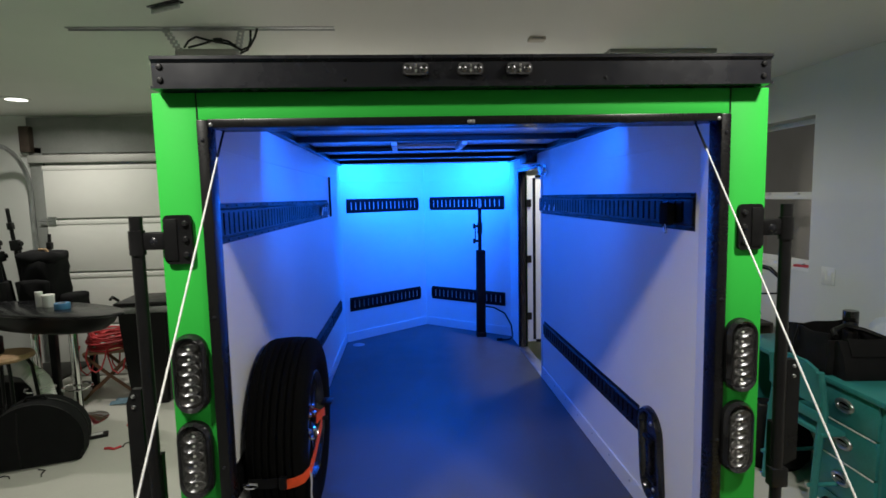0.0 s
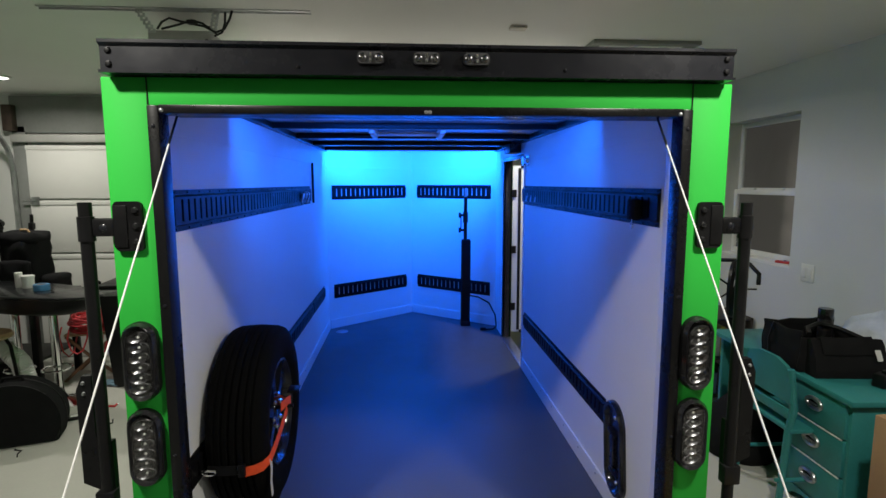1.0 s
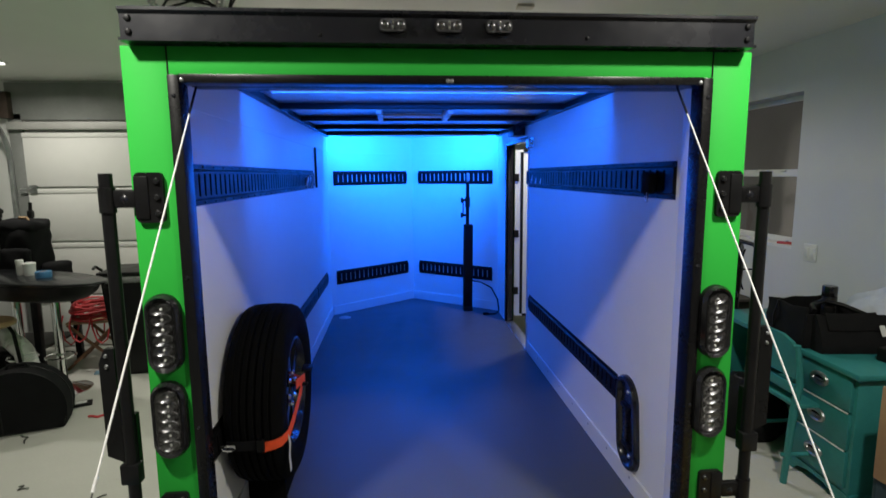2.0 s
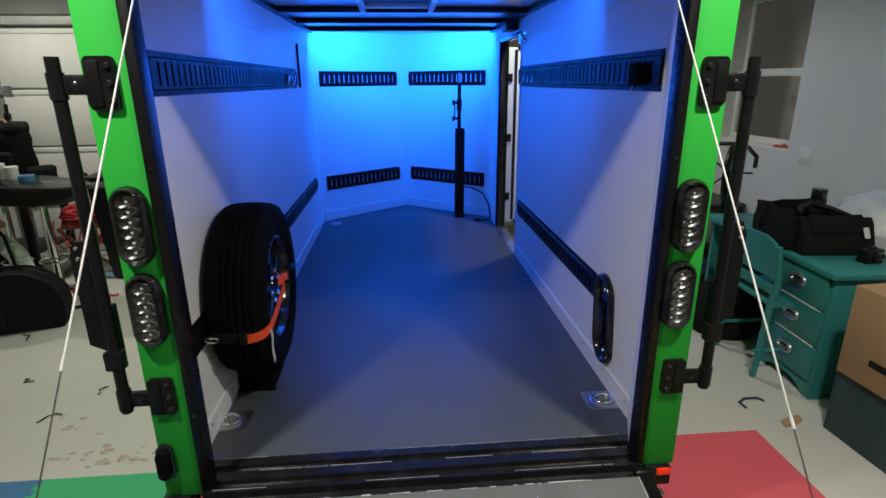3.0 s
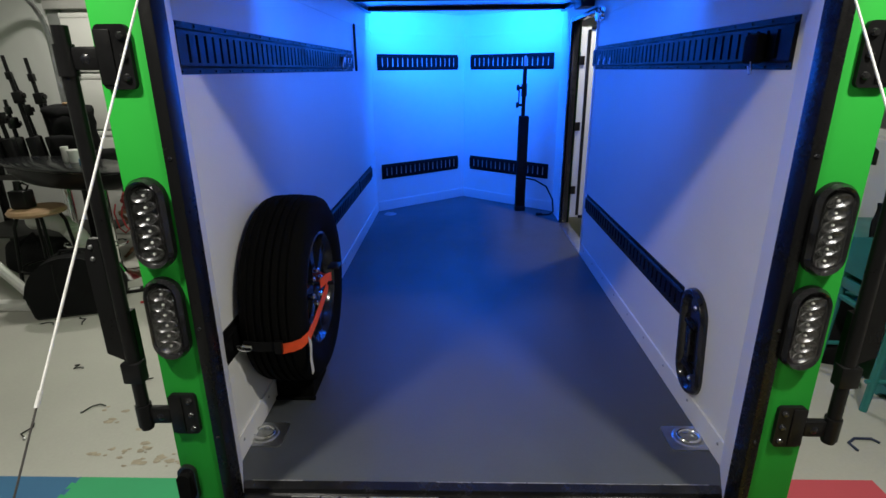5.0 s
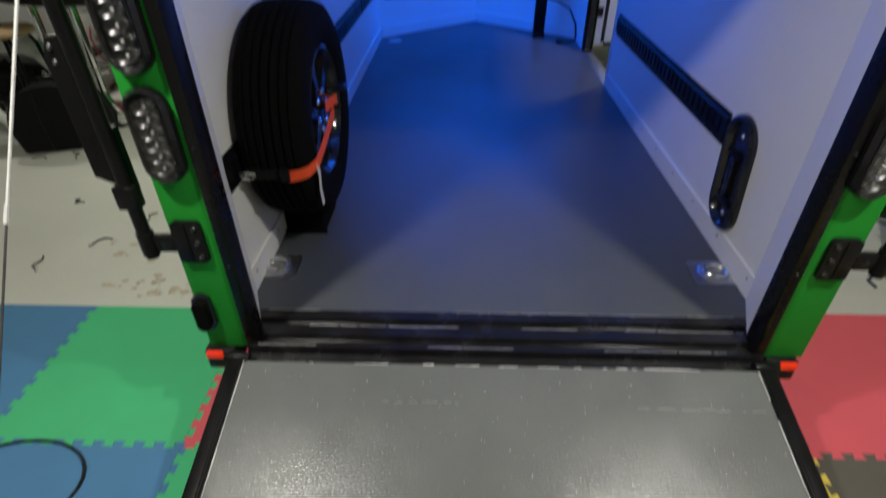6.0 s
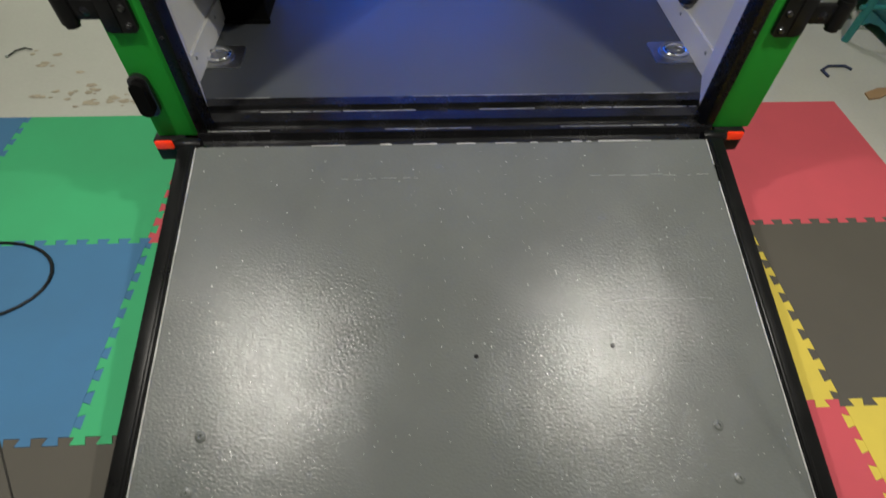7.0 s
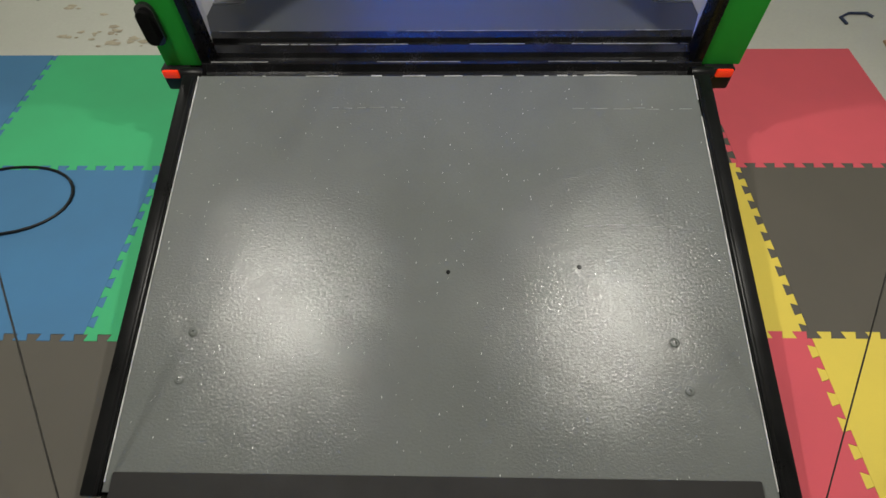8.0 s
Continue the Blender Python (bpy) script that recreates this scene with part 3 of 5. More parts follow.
# screw heads and scratches
for x, y in ((-.580, -.755), (-.592, -.865), (.543, -.770), (.560, -.878)):
    bm = lathe(B(), [(0, .001), (.003, .001), (.004, .0045), (.0085, .0035), (.0105, .0012), (.013, .0006)], pose(x, y, 0), 14)
    part("bolt_head", bm, RAMPMAT, ramp)
for x, y in ((.34, -.585), (.02, -.60)):
    part("screw", lathe(B(), [(0, .0025), (.004, .002), (.0055, 0)], pose(x, y, .001), 8), BLACK, ramp)
# grit in the coating: pale specks, uncountable
bm = B()
random.seed(2)
for k in range(520):
    x, y, r = random.uniform(-.7, .7), random.uniform(-RL + .02, -.02), random.choice((.0006, .0008, .0009, .0014))
    vs = [bm.verts.new((x + r * random.uniform(.4, .8) * math.cos(a), y + r * random.uniform(1.0, 2.6) * math.sin(a), .0012)) for a in (0.3, 1.6, 2.8, 4.0, 5.3)]
    top = bm.verts.new((x, y, .0012 + r * .8))
    for i in range(5):
        bm.faces.new((vs[i], vs[(i + 1) % 5], top))
tagged(part("grit", bm, mat("pale_grit", (.75, .75, .74), .4), ramp, "pale specks of grit", smooth=0), kind="stuff")
random.seed(6)
for x0, x1, y in ((-.36, -.10, -.115), (.36, .67, -.118), (.36, .60, -.475)):
    x, k = x0, 0
    while x < x1:
        l = random.uniform(.006, .05)
        if random.random() < .8:
            dy = random.uniform(-.003, .003)
            part("scratch", box(B(), x, x + l, y + dy, y + dy + random.uniform(.0008, .0016), .0006, .0016), SCUFF, ramp, smooth=0)
        x += l + random.uniform(0, .02)
flap = part("ramp_flap", box(B(), -.69, .675, -RL - .34, -RL + .04, .004, .014, .003), mat("flap_brown", (.013, .012, .0115), .75, var=.2, size=.08, grain=.004, bump=.4), ramp, "dark rubber-covered transition flap")
for s in (-1, 1):
    bm = lathe(B(), [(0, -.03), (.016, -.03), (.018, -.02), (.018, .03), (.014, .036), (0, .036)], pose(s * .735, .012, -.006, 0, 90, 0), 14)
    part("ramp_hinge", bm, BLACK, ramp)

# lamps on the posts


def oval_lamp(x, z):
    lampo = part("tail_lamp", put(prism(B(), rounded(.094, .222, .047, 8), pose(0, 0, 0), .016), pose(x, 0.0, z, 90, 0, 0)), PLASTIC, trailer, "black oval tail lamp with clear facets")
    ring = B()
    outer, inner = rounded(.094, .222, .047, 8), rounded(.066, .186, .033, 8)
    a = [ring.verts.new((px, py, .014)) for px, py in outer]
    c = [ring.verts.new((px * .86, py * .95, .030)) for px, py in outer]
    b = [ring.verts.new((px, py, .020)) for px, py in inner]
    n = len(a)
    for k in range(n):
        ring.faces.new((a[k], a[(k + 1) % n], c[(k + 1) % n], c[k]))
        ring.faces.new((c[k], c[(k + 1) % n], b[(k + 1) % n], b[k]))
    part("bezel", put(ring, pose(x, 0, z, 90, 0, 0)), GLOSSBLACK, lampo, "glossy black rim")
    for k in range(6):
        rr = B()
        m = pose(x, 0, z + (k - 2.5) * .0285, 90, 0, 0) @ pose(0, 0, 0, 0, 0, 16) @ Matrix.Diagonal((1.9, 1.0, 1, 1))
        lathe(rr, [(0, .0165), (.005, .0172), (.010, .020), (.0140, .0255), (.0155, .0225)], m, 14)
        part("reflector", rr, DARKCHROME, lampo)
        part("diode", lathe(B(), [(0, .021), (.003, .020), (.004, .0168)], pose(x, 0, z + (k - 2.5) * .0285, 90, 0, 0), 8), TRIMWHITE, lampo)
    lens = B()
    prism(lens, rounded(.064, .184, .032, 8), pose(0, 0, .025), .003)
    part("lens", put(lens, pose(x, 0, z, 90, 0, 0)), CLEAR, lampo, "clear lens").visible_shadow = False


DARKCHROME = mat("dark_chrome", (.12, .12, .125), .28, 1.0, var=.2, size=.015, grain=.004, bump=.2)
GLOSSBLACK = mat("gloss_black", (0.012, 0.012, 0.013), 0.12, var=0.15, size=0.1, grain=0.01, bump=0.03, coat=0.25, spec=.4)
for x, z in ((-.793, 1.227), (-.796, .980), (.783, 1.211), (.780, .960)):
    oval_lamp(x, z)
SMOKED = mat("smoky_lens", (.075, .075, .08), .15, var=.3, size=.01, grain=.004, bump=.3)
for x in (-.154, -.010, .121):
    ml = part("marker_lamp", put(prism(B(), rounded(.072, .034, .012, 5), pose(0, 0, 0), .006), pose(x, -.052, 2.031, 90, 0, 0)), PLASTIC, rail, "clear clearance lamp")
    part("lens_cover", put(prism(B(), rounded(.068, .030, .012, 5), pose(0, 0, .004), .012), pose(x, -.052, 2.031, 90, 0, 0)), SMOKED, ml, "smoky clear lens")
    for dx in (-.021, .021):
        part("dome", lathe(B(), [(.0115, .014), (.011, .018), (.0075, .0215), (.003, .0225), (0, .021)], pose(x + dx, -.052, 2.031, 90, 0, 0), 14), DARKCHROME, ml, "faceted clear dome")
        part("diode", lathe(B(), [(.0035, .0215), (.0025, .0245), (0, .025)], pose(x + dx, -.052, 2.029, 90, 0, 0), 8), CHROME, ml)
    for dz in (-.007, .006):
        part("post", box(B(), x - .003, x + .003, -.0735, -.066, 2.031 + dz - .005, 2.031 + dz + .005, .0015), CHROME, ml)
RED = bpy.data.materials.new("red_lens")
RED.use_nodes = True
rb = RED.node_tree.nodes["Principled BSDF"]
rb.inputs["Base Color"].default_value, rb.inputs["Roughness"].default_value = (.75, .03, .01, 1), .12
rb.inputs["Emission Color"].default_value, rb.inputs["Emission Strength"].default_value = (1, .05, .01, 1), .25
for s, x0, x1 in ((-1, -.862, -.775), (1, .745, .835)):
    ml = part("corner_marker", box(B(), x0, x1, -.022, .10, .252, .324, .006), PLASTIC, trailer, "black corner lamp housing")
    xa, xb = (x0 + .006, x0 + .055) if s < 0 else (x1 - .055, x1 - .006)
    part("lens", box(B(), xa, xb, -.030, -.018, .298, .324, .005), RED, ml, "red lens")
    xa, xb = (x1 - .024, x1 - .004) if s < 0 else (x0 + .004, x0 + .024)
    part("lens", box(B(), xa, xb, -.029, -.018, .298, .320, .004), RED, ml, "red lens")

# hinge plates with the long lock bars
for s in (-1, 1):
    low, top = (.672, 1.590) if s > 0 else (.697, 1.598)
    bar = part("lock_bar", tube(B(), [(s * .907, -.012, low - .042), (s * .907, -.012, top + .064)], .0165, 12), BLACK, trailer, "black steel lock bar")
    for z in (top - .038, low - .032):
        part("collar", tube(B(), [(s * .907, -.012, z), (s * .907, -.012, z + .065)], .0205, 12), BLACK, bar)
    plate = prism(B(), [(s * .888, .84), (s * .972, .88), (s * .972, 1.15), (s * .955, 1.19), (s * .930, 1.19), (s * .930, 1.02), (s * .922, 1.0), (s * .888, 1.0)], Matrix(((1, 0, 0, 0), (0, 0, -1, .01), (0, 1, 0, 0), (0, 0, 0, 1))), .02)
    pl = part("latch_plate", plate, BLACK, bar, "black latch plate")
    for z in (1.14, 1.17):
        part("bolt", lathe(B(), [(0, .006), (.004, .005), (.006, 0)], pose(s * .952, -.01, z, 90, 0, 0), 8), STEEL, pl)
    part("bar_grip", box(B(), min(s * .884, s * .935), max(s * .884, s * .935), -.03, .006, .80, .86, .005), BLACK, bar)
    for z in (top, low):
        hp = part("hinge_plate", put(prism(B(), rounded(.072, .132 if z > 1 else .122, .012, 4), pose(0, 0, 0), .012), pose(s * .801, 0, z, 90, 0, 0)), BLACK, trailer, "black bolted hinge plate")
        bm = B()
        box(bm, min(s * .802, s * .838), max(s * .802, s * .838), -.0155, -.011, z - .056, z + .056, .002)
        part("knuckle", bm, BLACK, hp)
        bm = B()
        box(bm, min(s * .835, s * .895), max(s * .835, s * .895), -.018, .004, z - .026, z + .022, .006)
        arm = part("hinge_arm", bm, BLACK, hp)
        part("rivet", lathe(B(), [(0, .004), (.006, .003), (.011, 0)], pose(s * .862, -.018, z - .004, 90, 0, 0), 12), BLACKMETAL, hp)
        for dz in (-.042, 0, .042):
            part("bolt", lathe(B(), [(0, .008), (.006, .007), (.009, .003), (.0095, 0)], pose(s * .781, -.012, z + dz, 90, 0, 0), 12), GLOSSBLACK, hp)
hold = part("door_holdback", put(prism(B(), rounded(.05, .125, .024, 6), pose(0, 0, 0), .014), pose(-.828, -.0, .462, 90, 0, 0)), GLOSSBLACK, trailer, "black oval door holdback")
part("rubber_pad", put(prism(B(), rounded(.036, .10, .017, 6), pose(0, 0, .013), .016), pose(-.832, 0, .458, 90, 0, 0)), RUBBER, hold)

# cables that carry the ramp
CORD = mat("white_cable", (.7, .7, .68), .5, var=.2, size=.02, grain=.004, bump=.4)
WIRE = mat("dark_wire_rope", (.10, .095, .09), .5, .6, var=.3, size=.02, grain=.003, bump=.5)
for a, b, end in ((Vector((-.690, .068, 1.895)), Vector((-.756, -1.205, .115)), .455), (Vector((.658, .045, 1.895)), Vector((.760, -1.150, .115)), .545)):
    cable = part("ramp_cable", tube(B(), [a.lerp(b, .045), a.lerp(b, .25), a.lerp(b, end)], .0021, 8), CORD, trailer, "taut white sheathed cable")
    # black top length puts the trailer's shade into the cable's colour
    part("cable_spring", tube(B(), [a, a.lerp(b, .045)], .0032, 8), BLACK, cable, "top end darkened as in the trailer's shade")
    part("bare_wire", tube(B(), [a.lerp(b, end), b], .0016, 6), WIRE, cable, "bare dark wire rope")
    part("crimp", tube(B(), [a.lerp(b, end - .008), a.lerp(b, end + .004)], .0036, 8), CORD, cable)

# recessed lashing rings and the low fitting on the wall
for s in (-1, 1):
    dr = part("lashing_ring", put(prism(B(), rounded(.15, .125, .014, 4), pose(0, 0, 0), .004), pose(s * .738 - .010, .350, FZ)), STEEL, trailer, "galvanised recessed lashing ring")
    part("pan", lathe(B(), [(.0, .0045), (.036, .0048), (.046, .008), (.052, .0042)], pose(s * .738 - .010, .350, FZ), 24), STEEL, dr)
    bm = B()
    cx, cy = s * .738 - .010, .350
    tube(bm, [(cx + .036 * math.cos(a), cy + .036 * math.sin(a) * .9 - .004, FZ + .013) for a in [radians(12 * k) for k in range(30)]], .0055, 8, True)
    part("ring", bm, CHROME, dr)
    part("clip", box(B(), cx - .012, cx + .012, cy + .02, cy + .034, FZ + .004, FZ + .016, .003), STEEL, dr)
FIT = Matrix.Translation((HW, .53, .630)) @ Matrix(((0, 0, -1, 0), (1, .12, 0, 0), (0, 1, 0, 0), (0, 0, 0, 1)))
bm = B()
loops = []
for w, h, d in ((.185, .385, 0), (.183, .383, .014), (.170, .371, .023), (.142, .345, .023), (.128, .331, .014), (.120, .323, .005)):
    loops.append([bm.verts.new((x, y, d)) for x, y in rounded(w, h, w * .48, 8)])
for A, C in zip(loops, loops[1:]):
    for k in range(len(A)):
        bm.faces.new((A[k], A[(k + 1) % len(A)], C[(k + 1) % len(C)], C[k]))
bm.faces.new(loops[0][::-1])
bm.faces.new(loops[-1])
pl = part("wall_fitting", put(bm, FIT), GLOSSBLACK, trailer, "black oval recessed wall fitting with a steel catch")
part("catch", put(box(B(), -.016, .012, -.075, .055, .006, .026, .004), FIT), DARKCHROME, pl, "steel catch")
part("latch_bar", put(box(B(), -.040, .042, .058, .074, .005, .022, .003), FIT), BLACK, pl)
part("latch_bar", put(box(B(), -.040, .042, -.105, -.086, .005, .020, .003), FIT), BLACK, pl)
for y in (.125, -.14):
    part("bolt", put(lathe(B(), [(0, .006), (.006, .005), (.009, 0)], pose(0, y, .005), 10), FIT), STEEL, pl)
# ---- loose things in the trailer ----
TY, TZ, TR = .63, .80, .345
wheel = thing("spare_wheel", "spare tyre on a black alloy wheel, hung on the white wall", "wheel", pose(-.668, TY, TZ, 0, 90, 0))
prof = [(.205, -.085), (.225, -.098), (.27, -.104), (.31, -.1), (.332, -.088)]
for a in (-.062, -.038, -.013, .013, .038, .062):
    prof += [(TR - .004 * abs(a) / .055, a - .005), (TR - .009, a - .003), (TR - .009, a + .003), (TR - .004 * abs(a) / .055, a + .005)]
prof += [(.332, .088), (.31, .1), (.27, .104), (.225, .098), (.205, .085), (.2, .0), (.205, -.085)]
tyre = part("tyre", lathe(B(), prof, pose(0, 0, 0), 72), RUBBER, wheel, "black ribbed trailer tyre", smooth=40)
part("rim", lathe(B(), [(.19, -.08), (.21, -.09), (.205, -.07), (.19, -.05), (.185, .04), (.203, .078), (.208, .09), (.2, .092), (.19, .08), (.178, .04), (.17, -.05), (.19, -.08)], pose(0, 0, 0), 48), GLOSSBLACK, wheel, "gloss black rim")
for k in range(6):
    bm = B()
    prism(bm, [(.03, -.026), (.11, -.016), (.19, -.034), (.193, -.014), (.13, 0), (.193, .014), (.19, .034), (.11, .016), (.03, .026)], Matrix.Rotation(radians(60 * k + 12), 4, "Z") @ pose(0, 0, .045), .026)
    bmesh.ops.bevel(bm, geom=[e for e in bm.edges if e.calc_length() > .03], offset=.003, segments=1, affect="EDGES")
    part("spoke", bm, GLOSSBLACK, wheel)
part("hub", lathe(B(), [(.045, .02), (.05, .06), (.044, .072), (.03, .076), (.0, .074)], pose(0, 0, 0), 24), GLOSSBLACK, wheel, "black hub cap")
for k in range(6):
    a = radians(60 * k + 42)
    part("lug_nut", lathe(B(), [(.011, .05), (.011, .075), (.007, .082), (0, .083)], pose(.062 * math.cos(a), .062 * math.sin(a), 0), 6), CHROME, wheel, "chrome lug nut")
part("carrier", box(B(), -.05, .05, -.05, .05, -.117, .04, .006), BLACK, wheel, "black wall carrier")
chock = thing("wheel_chock", "black block under the spare tyre on the trailer floor", "chock")
YZX = Matrix(((0, 0, 1, 0), (1, 0, 0, 0), (0, 1, 0, 0), (0, 0, 0, 1)))
bm = prism(B(), [(.57, FZ), (.77, FZ), (.77, .468), (.70, .455), (.63, .4515), (.59, .4545), (.57, .458)], Matrix.Translation((-.773, 0, 0)) @ YZX, .146)
bmesh.ops.bevel(bm, geom=[e for e in bm.edges if e.calc_length() > .1], offset=.004, segments=1, affect="EDGES")
part("block", bm, RUBBER, chock)
part("base_lip", box(B(), -.776, -.62, .555, .57, FZ, FZ + .012, .003), RUBBER, chock)
part("wing_bolt", tube(B(), [(-.01, -.0, .07), (-.012, .01, .135)], .008, 8), BLACK, wheel)


def ribbon(bm, pts, wide, thick):
    """A flat strap along points; wide: its width's direction and size at each point."""
    rings = []
    for i, p in enumerate(pts):
        p, w = Vector(p), Vector(wide[i])
        d = (Vector(pts[min(i + 1, len(pts) - 1)]) - Vector(pts[max(i - 1, 0)])).normalized()
        n = d.cross(w).normalized() * thick
        rings.append([bm.verts.new(q) for q in (p + w / 2 + n / 2, p + w / 2 - n / 2, p - w / 2 - n / 2, p - w / 2 + n / 2)])
    for A, C in zip(rings, rings[1:]):
        for k in range(4):
            bm.faces.new((A[k], A[(k + 1) % 4], C[(k + 1) % 4], C[k]))
    bm.faces.new(rings[0])
    bm.faces.new(rings[-1][::-1])
    return bm


ORANGE = mat("orange_webbing", (.85, .085, .018), .75, var=.15, size=.03, grain=.003, bump=.5)
strap = thing("ratchet_strap", "orange webbing tie-down strap round the spare wheel", "strap", pose(-.668, TY, TZ))
up = (0, 0, .034)
pts = [(.035, -.342, -.074), (.075, -.335, -.068), (.098, -.325, -.062), (.115, -.29, -.054), (.116, -.20, -.040), (.114, -.10, -.022), (.112, -.01, -.004), (.105, .05, .008), (.06, .08, .012), (.02, .06, .012)]
wd = [up, up, up, (0, -.006, .034), (0, -.014, .031), (0, -.015, .030), (0, -.013, .031), (.008, -.008, .032), (.01, 0, .034), up]
part("webbing", ribbon(B(), pts, wd, .003), ORANGE, strap, "orange webbing", smooth=60)
pts = [(.10, -.05, .03), (.114, .0, .035), (.116, .05, .022), (.10, .09, .0), (.06, .09, -.01)]
part("webbing", ribbon(B(), pts, [up] * 5, .003), ORANGE, strap, "orange webbing", smooth=60)
part("dark_webbing", ribbon(B(), [(-.085, -.335, -.066), (-.03, -.346, -.064), (.036, -.345, -.062)], [up] * 3, .004), CLOTH, strap, "black webbing end")
bm = B()
tube(bm, [(-.075 + .022 * math.cos(a), -.352, -.066 + .009 * math.sin(a)) for a in [radians(20 * k) for k in range(18)]], .003, 6, True)
tube(bm, [(-.095, -.36, -.055), (-.075, -.366, -.05), (-.05, -.36, -.056)], .004, 6)
part("wire_hook", bm, CHROME, strap, "bright wire hook")
part("buckle", box(B(), .02, .045, -.356, -.34, -.085, -.04, .003), BLACK, strap)
part("lever", box(B(), .10, .145, .06, .13, .045, .052, .003), BLACK, strap, "black buckle lever")
part("loose_tail", ribbon(B(), [(.113, -.285, -.045), (.118, -.29, -.09), (.114, -.288, -.14), (.118, -.292, -.19)], [(0, .02, .0)] * 4, .002), mat("pale_webbing", (.62, .6, .56), .8), strap, "pale strap tail", smooth=60)


def track_ring(m, label):
    f = thing("track_ring", label, "lashing fitting", m, group="lashing rings in the cargo tracks")
    bm = B()
    tube(bm, [(.0 + .004, .030 + .028 * math.cos(a), .046 * math.sin(a)) for a in [radians(20 * k) for k in range(18)]], .0045, 6, True)
    part("ring", bm, CHROME, f)
    part("clip", box(B(), -.008, .008, .0, .016, -.03, .03, .003), STEEL, f)
    return f


tr = track_ring(LEFT @ pose(2.22, .012, 1.615, 0, 20, 25), "chrome lashing ring clipped into the wall track")
for k in range(1, 4):
    copy_thing(tr, LEFT @ pose(2.22 + .1 * k, .012, 1.615, 0, 20, 25))
for k in range(3):
    copy_thing(tr, RIGHT @ pose(1.92 + .12 * k, .012, 1.615, 0, -20, 25))
knob = thing("strap_end_fitting", "black strap end fitting in the wall track", "lashing fitting", RIGHT @ pose(.40, .012, 1.61))
part("body", box(B(), -.035, .04, 0, .03, -.035, .045, .012), CLOTH, knob)
part("loop", tube(B(), [(-.02, .03, -.03), (-.035, .035, -.045), (-.035, .032, -.06), (-.02, .03, -.062), (-.01, .03, -.04)], .003, 6), CHROME, knob)

stand = thing("folded_light_stand", "black folded light stand with knobs leaning on the nose wall", "light stand", pose(.50, 3.50, FZ, 4, 0, 0))
part("sleeve", box(B(), -.042, .042, -.035, .035, 0, .84, .01), CLOTH, stand, "black fabric sleeve")
part("foot_cap", box(B(), -.046, .046, -.04, .04, -.002, .05, .008), PLASTIC, stand)
part("pole", tube(B(), [(-.008, 0, .82), (-.008, 0, 1.24)], .017, 10), BLACK, stand)
part("pole", tube(B(), [(-.008, 0, 1.0), (-.008, 0, 1.10)], .024, 10), PLASTIC, stand)
part("top_spigot", tube(B(), [(-.008, 0, 1.24), (-.008, 0, 1.32)], .01, 10), STEEL, stand)
for z in (.93, 1.07):
    part("knob", lathe(B(), [(0, 0), (.012, 0), (.012, .03), (.024, .032), (.026, .045), (.02, .052), (0, .052)], pose(-.02, -.005, z, 0, -90, 0), 12), PLASTIC, stand, "black clamp knob")
part("brace", tube(B(), [(-.05, -.005, .93), (-.05, -.005, 1.07)], .006, 6), PLASTIC, stand)
cord = thing("power_lead", "thin black power lead lying on the trailer floor", "lead", pose(.62, 3.36, FZ))
part("lead", tube(B(), [(-.10, .11, .30), (.0, .09, .285), (.10, .07, .23), (.155, .04, .12), (.16, .0, .02), (.12, -.04, .006), (.05, -.05, .006)], .007, 8), PLASTIC, cord, smooth=60)
part("plug", box(B(), .0, .055, -.062, -.038, .0, .024, .006), PLASTIC, cord)
cp = thing("floor_cover_plate", "small round pale cover on the trailer floor", "cover plate", pose(-.66, 3.36, FZ))
part("disc", lathe(B(), [(0, .006), (.045, .006), (.055, .001)], pose(0, 0, 0), 20), STEEL, cp)
part("screw", lathe(B(), [(0, .009), (.006, .008), (.008, .006)], pose(0, 0, 0), 8), STEEL, cp)

# ---- foam tiles ----
FOAM = {
    "blue": mat("blue_foam", (.055, .17, .33), .85, var=.1, size=.3, grain=.003, bump=.4),
    "green": mat("green_foam", (.05, .40, .17), .85, var=.08, size=.3, grain=.003, bump=.4),
    "red": mat("red_foam", (.58, .085, .11), .85, var=.08, size=.3, grain=.003, bump=.4),
    "yellow": mat("yellow_foam", (.66, .52, .08), .85, var=.08, size=.3, grain=.003, bump=.4),
    "brown": mat("brown_foam", (.088, .080, .067), .85, var=.12, size=.3, grain=.003, bump=.4),
}


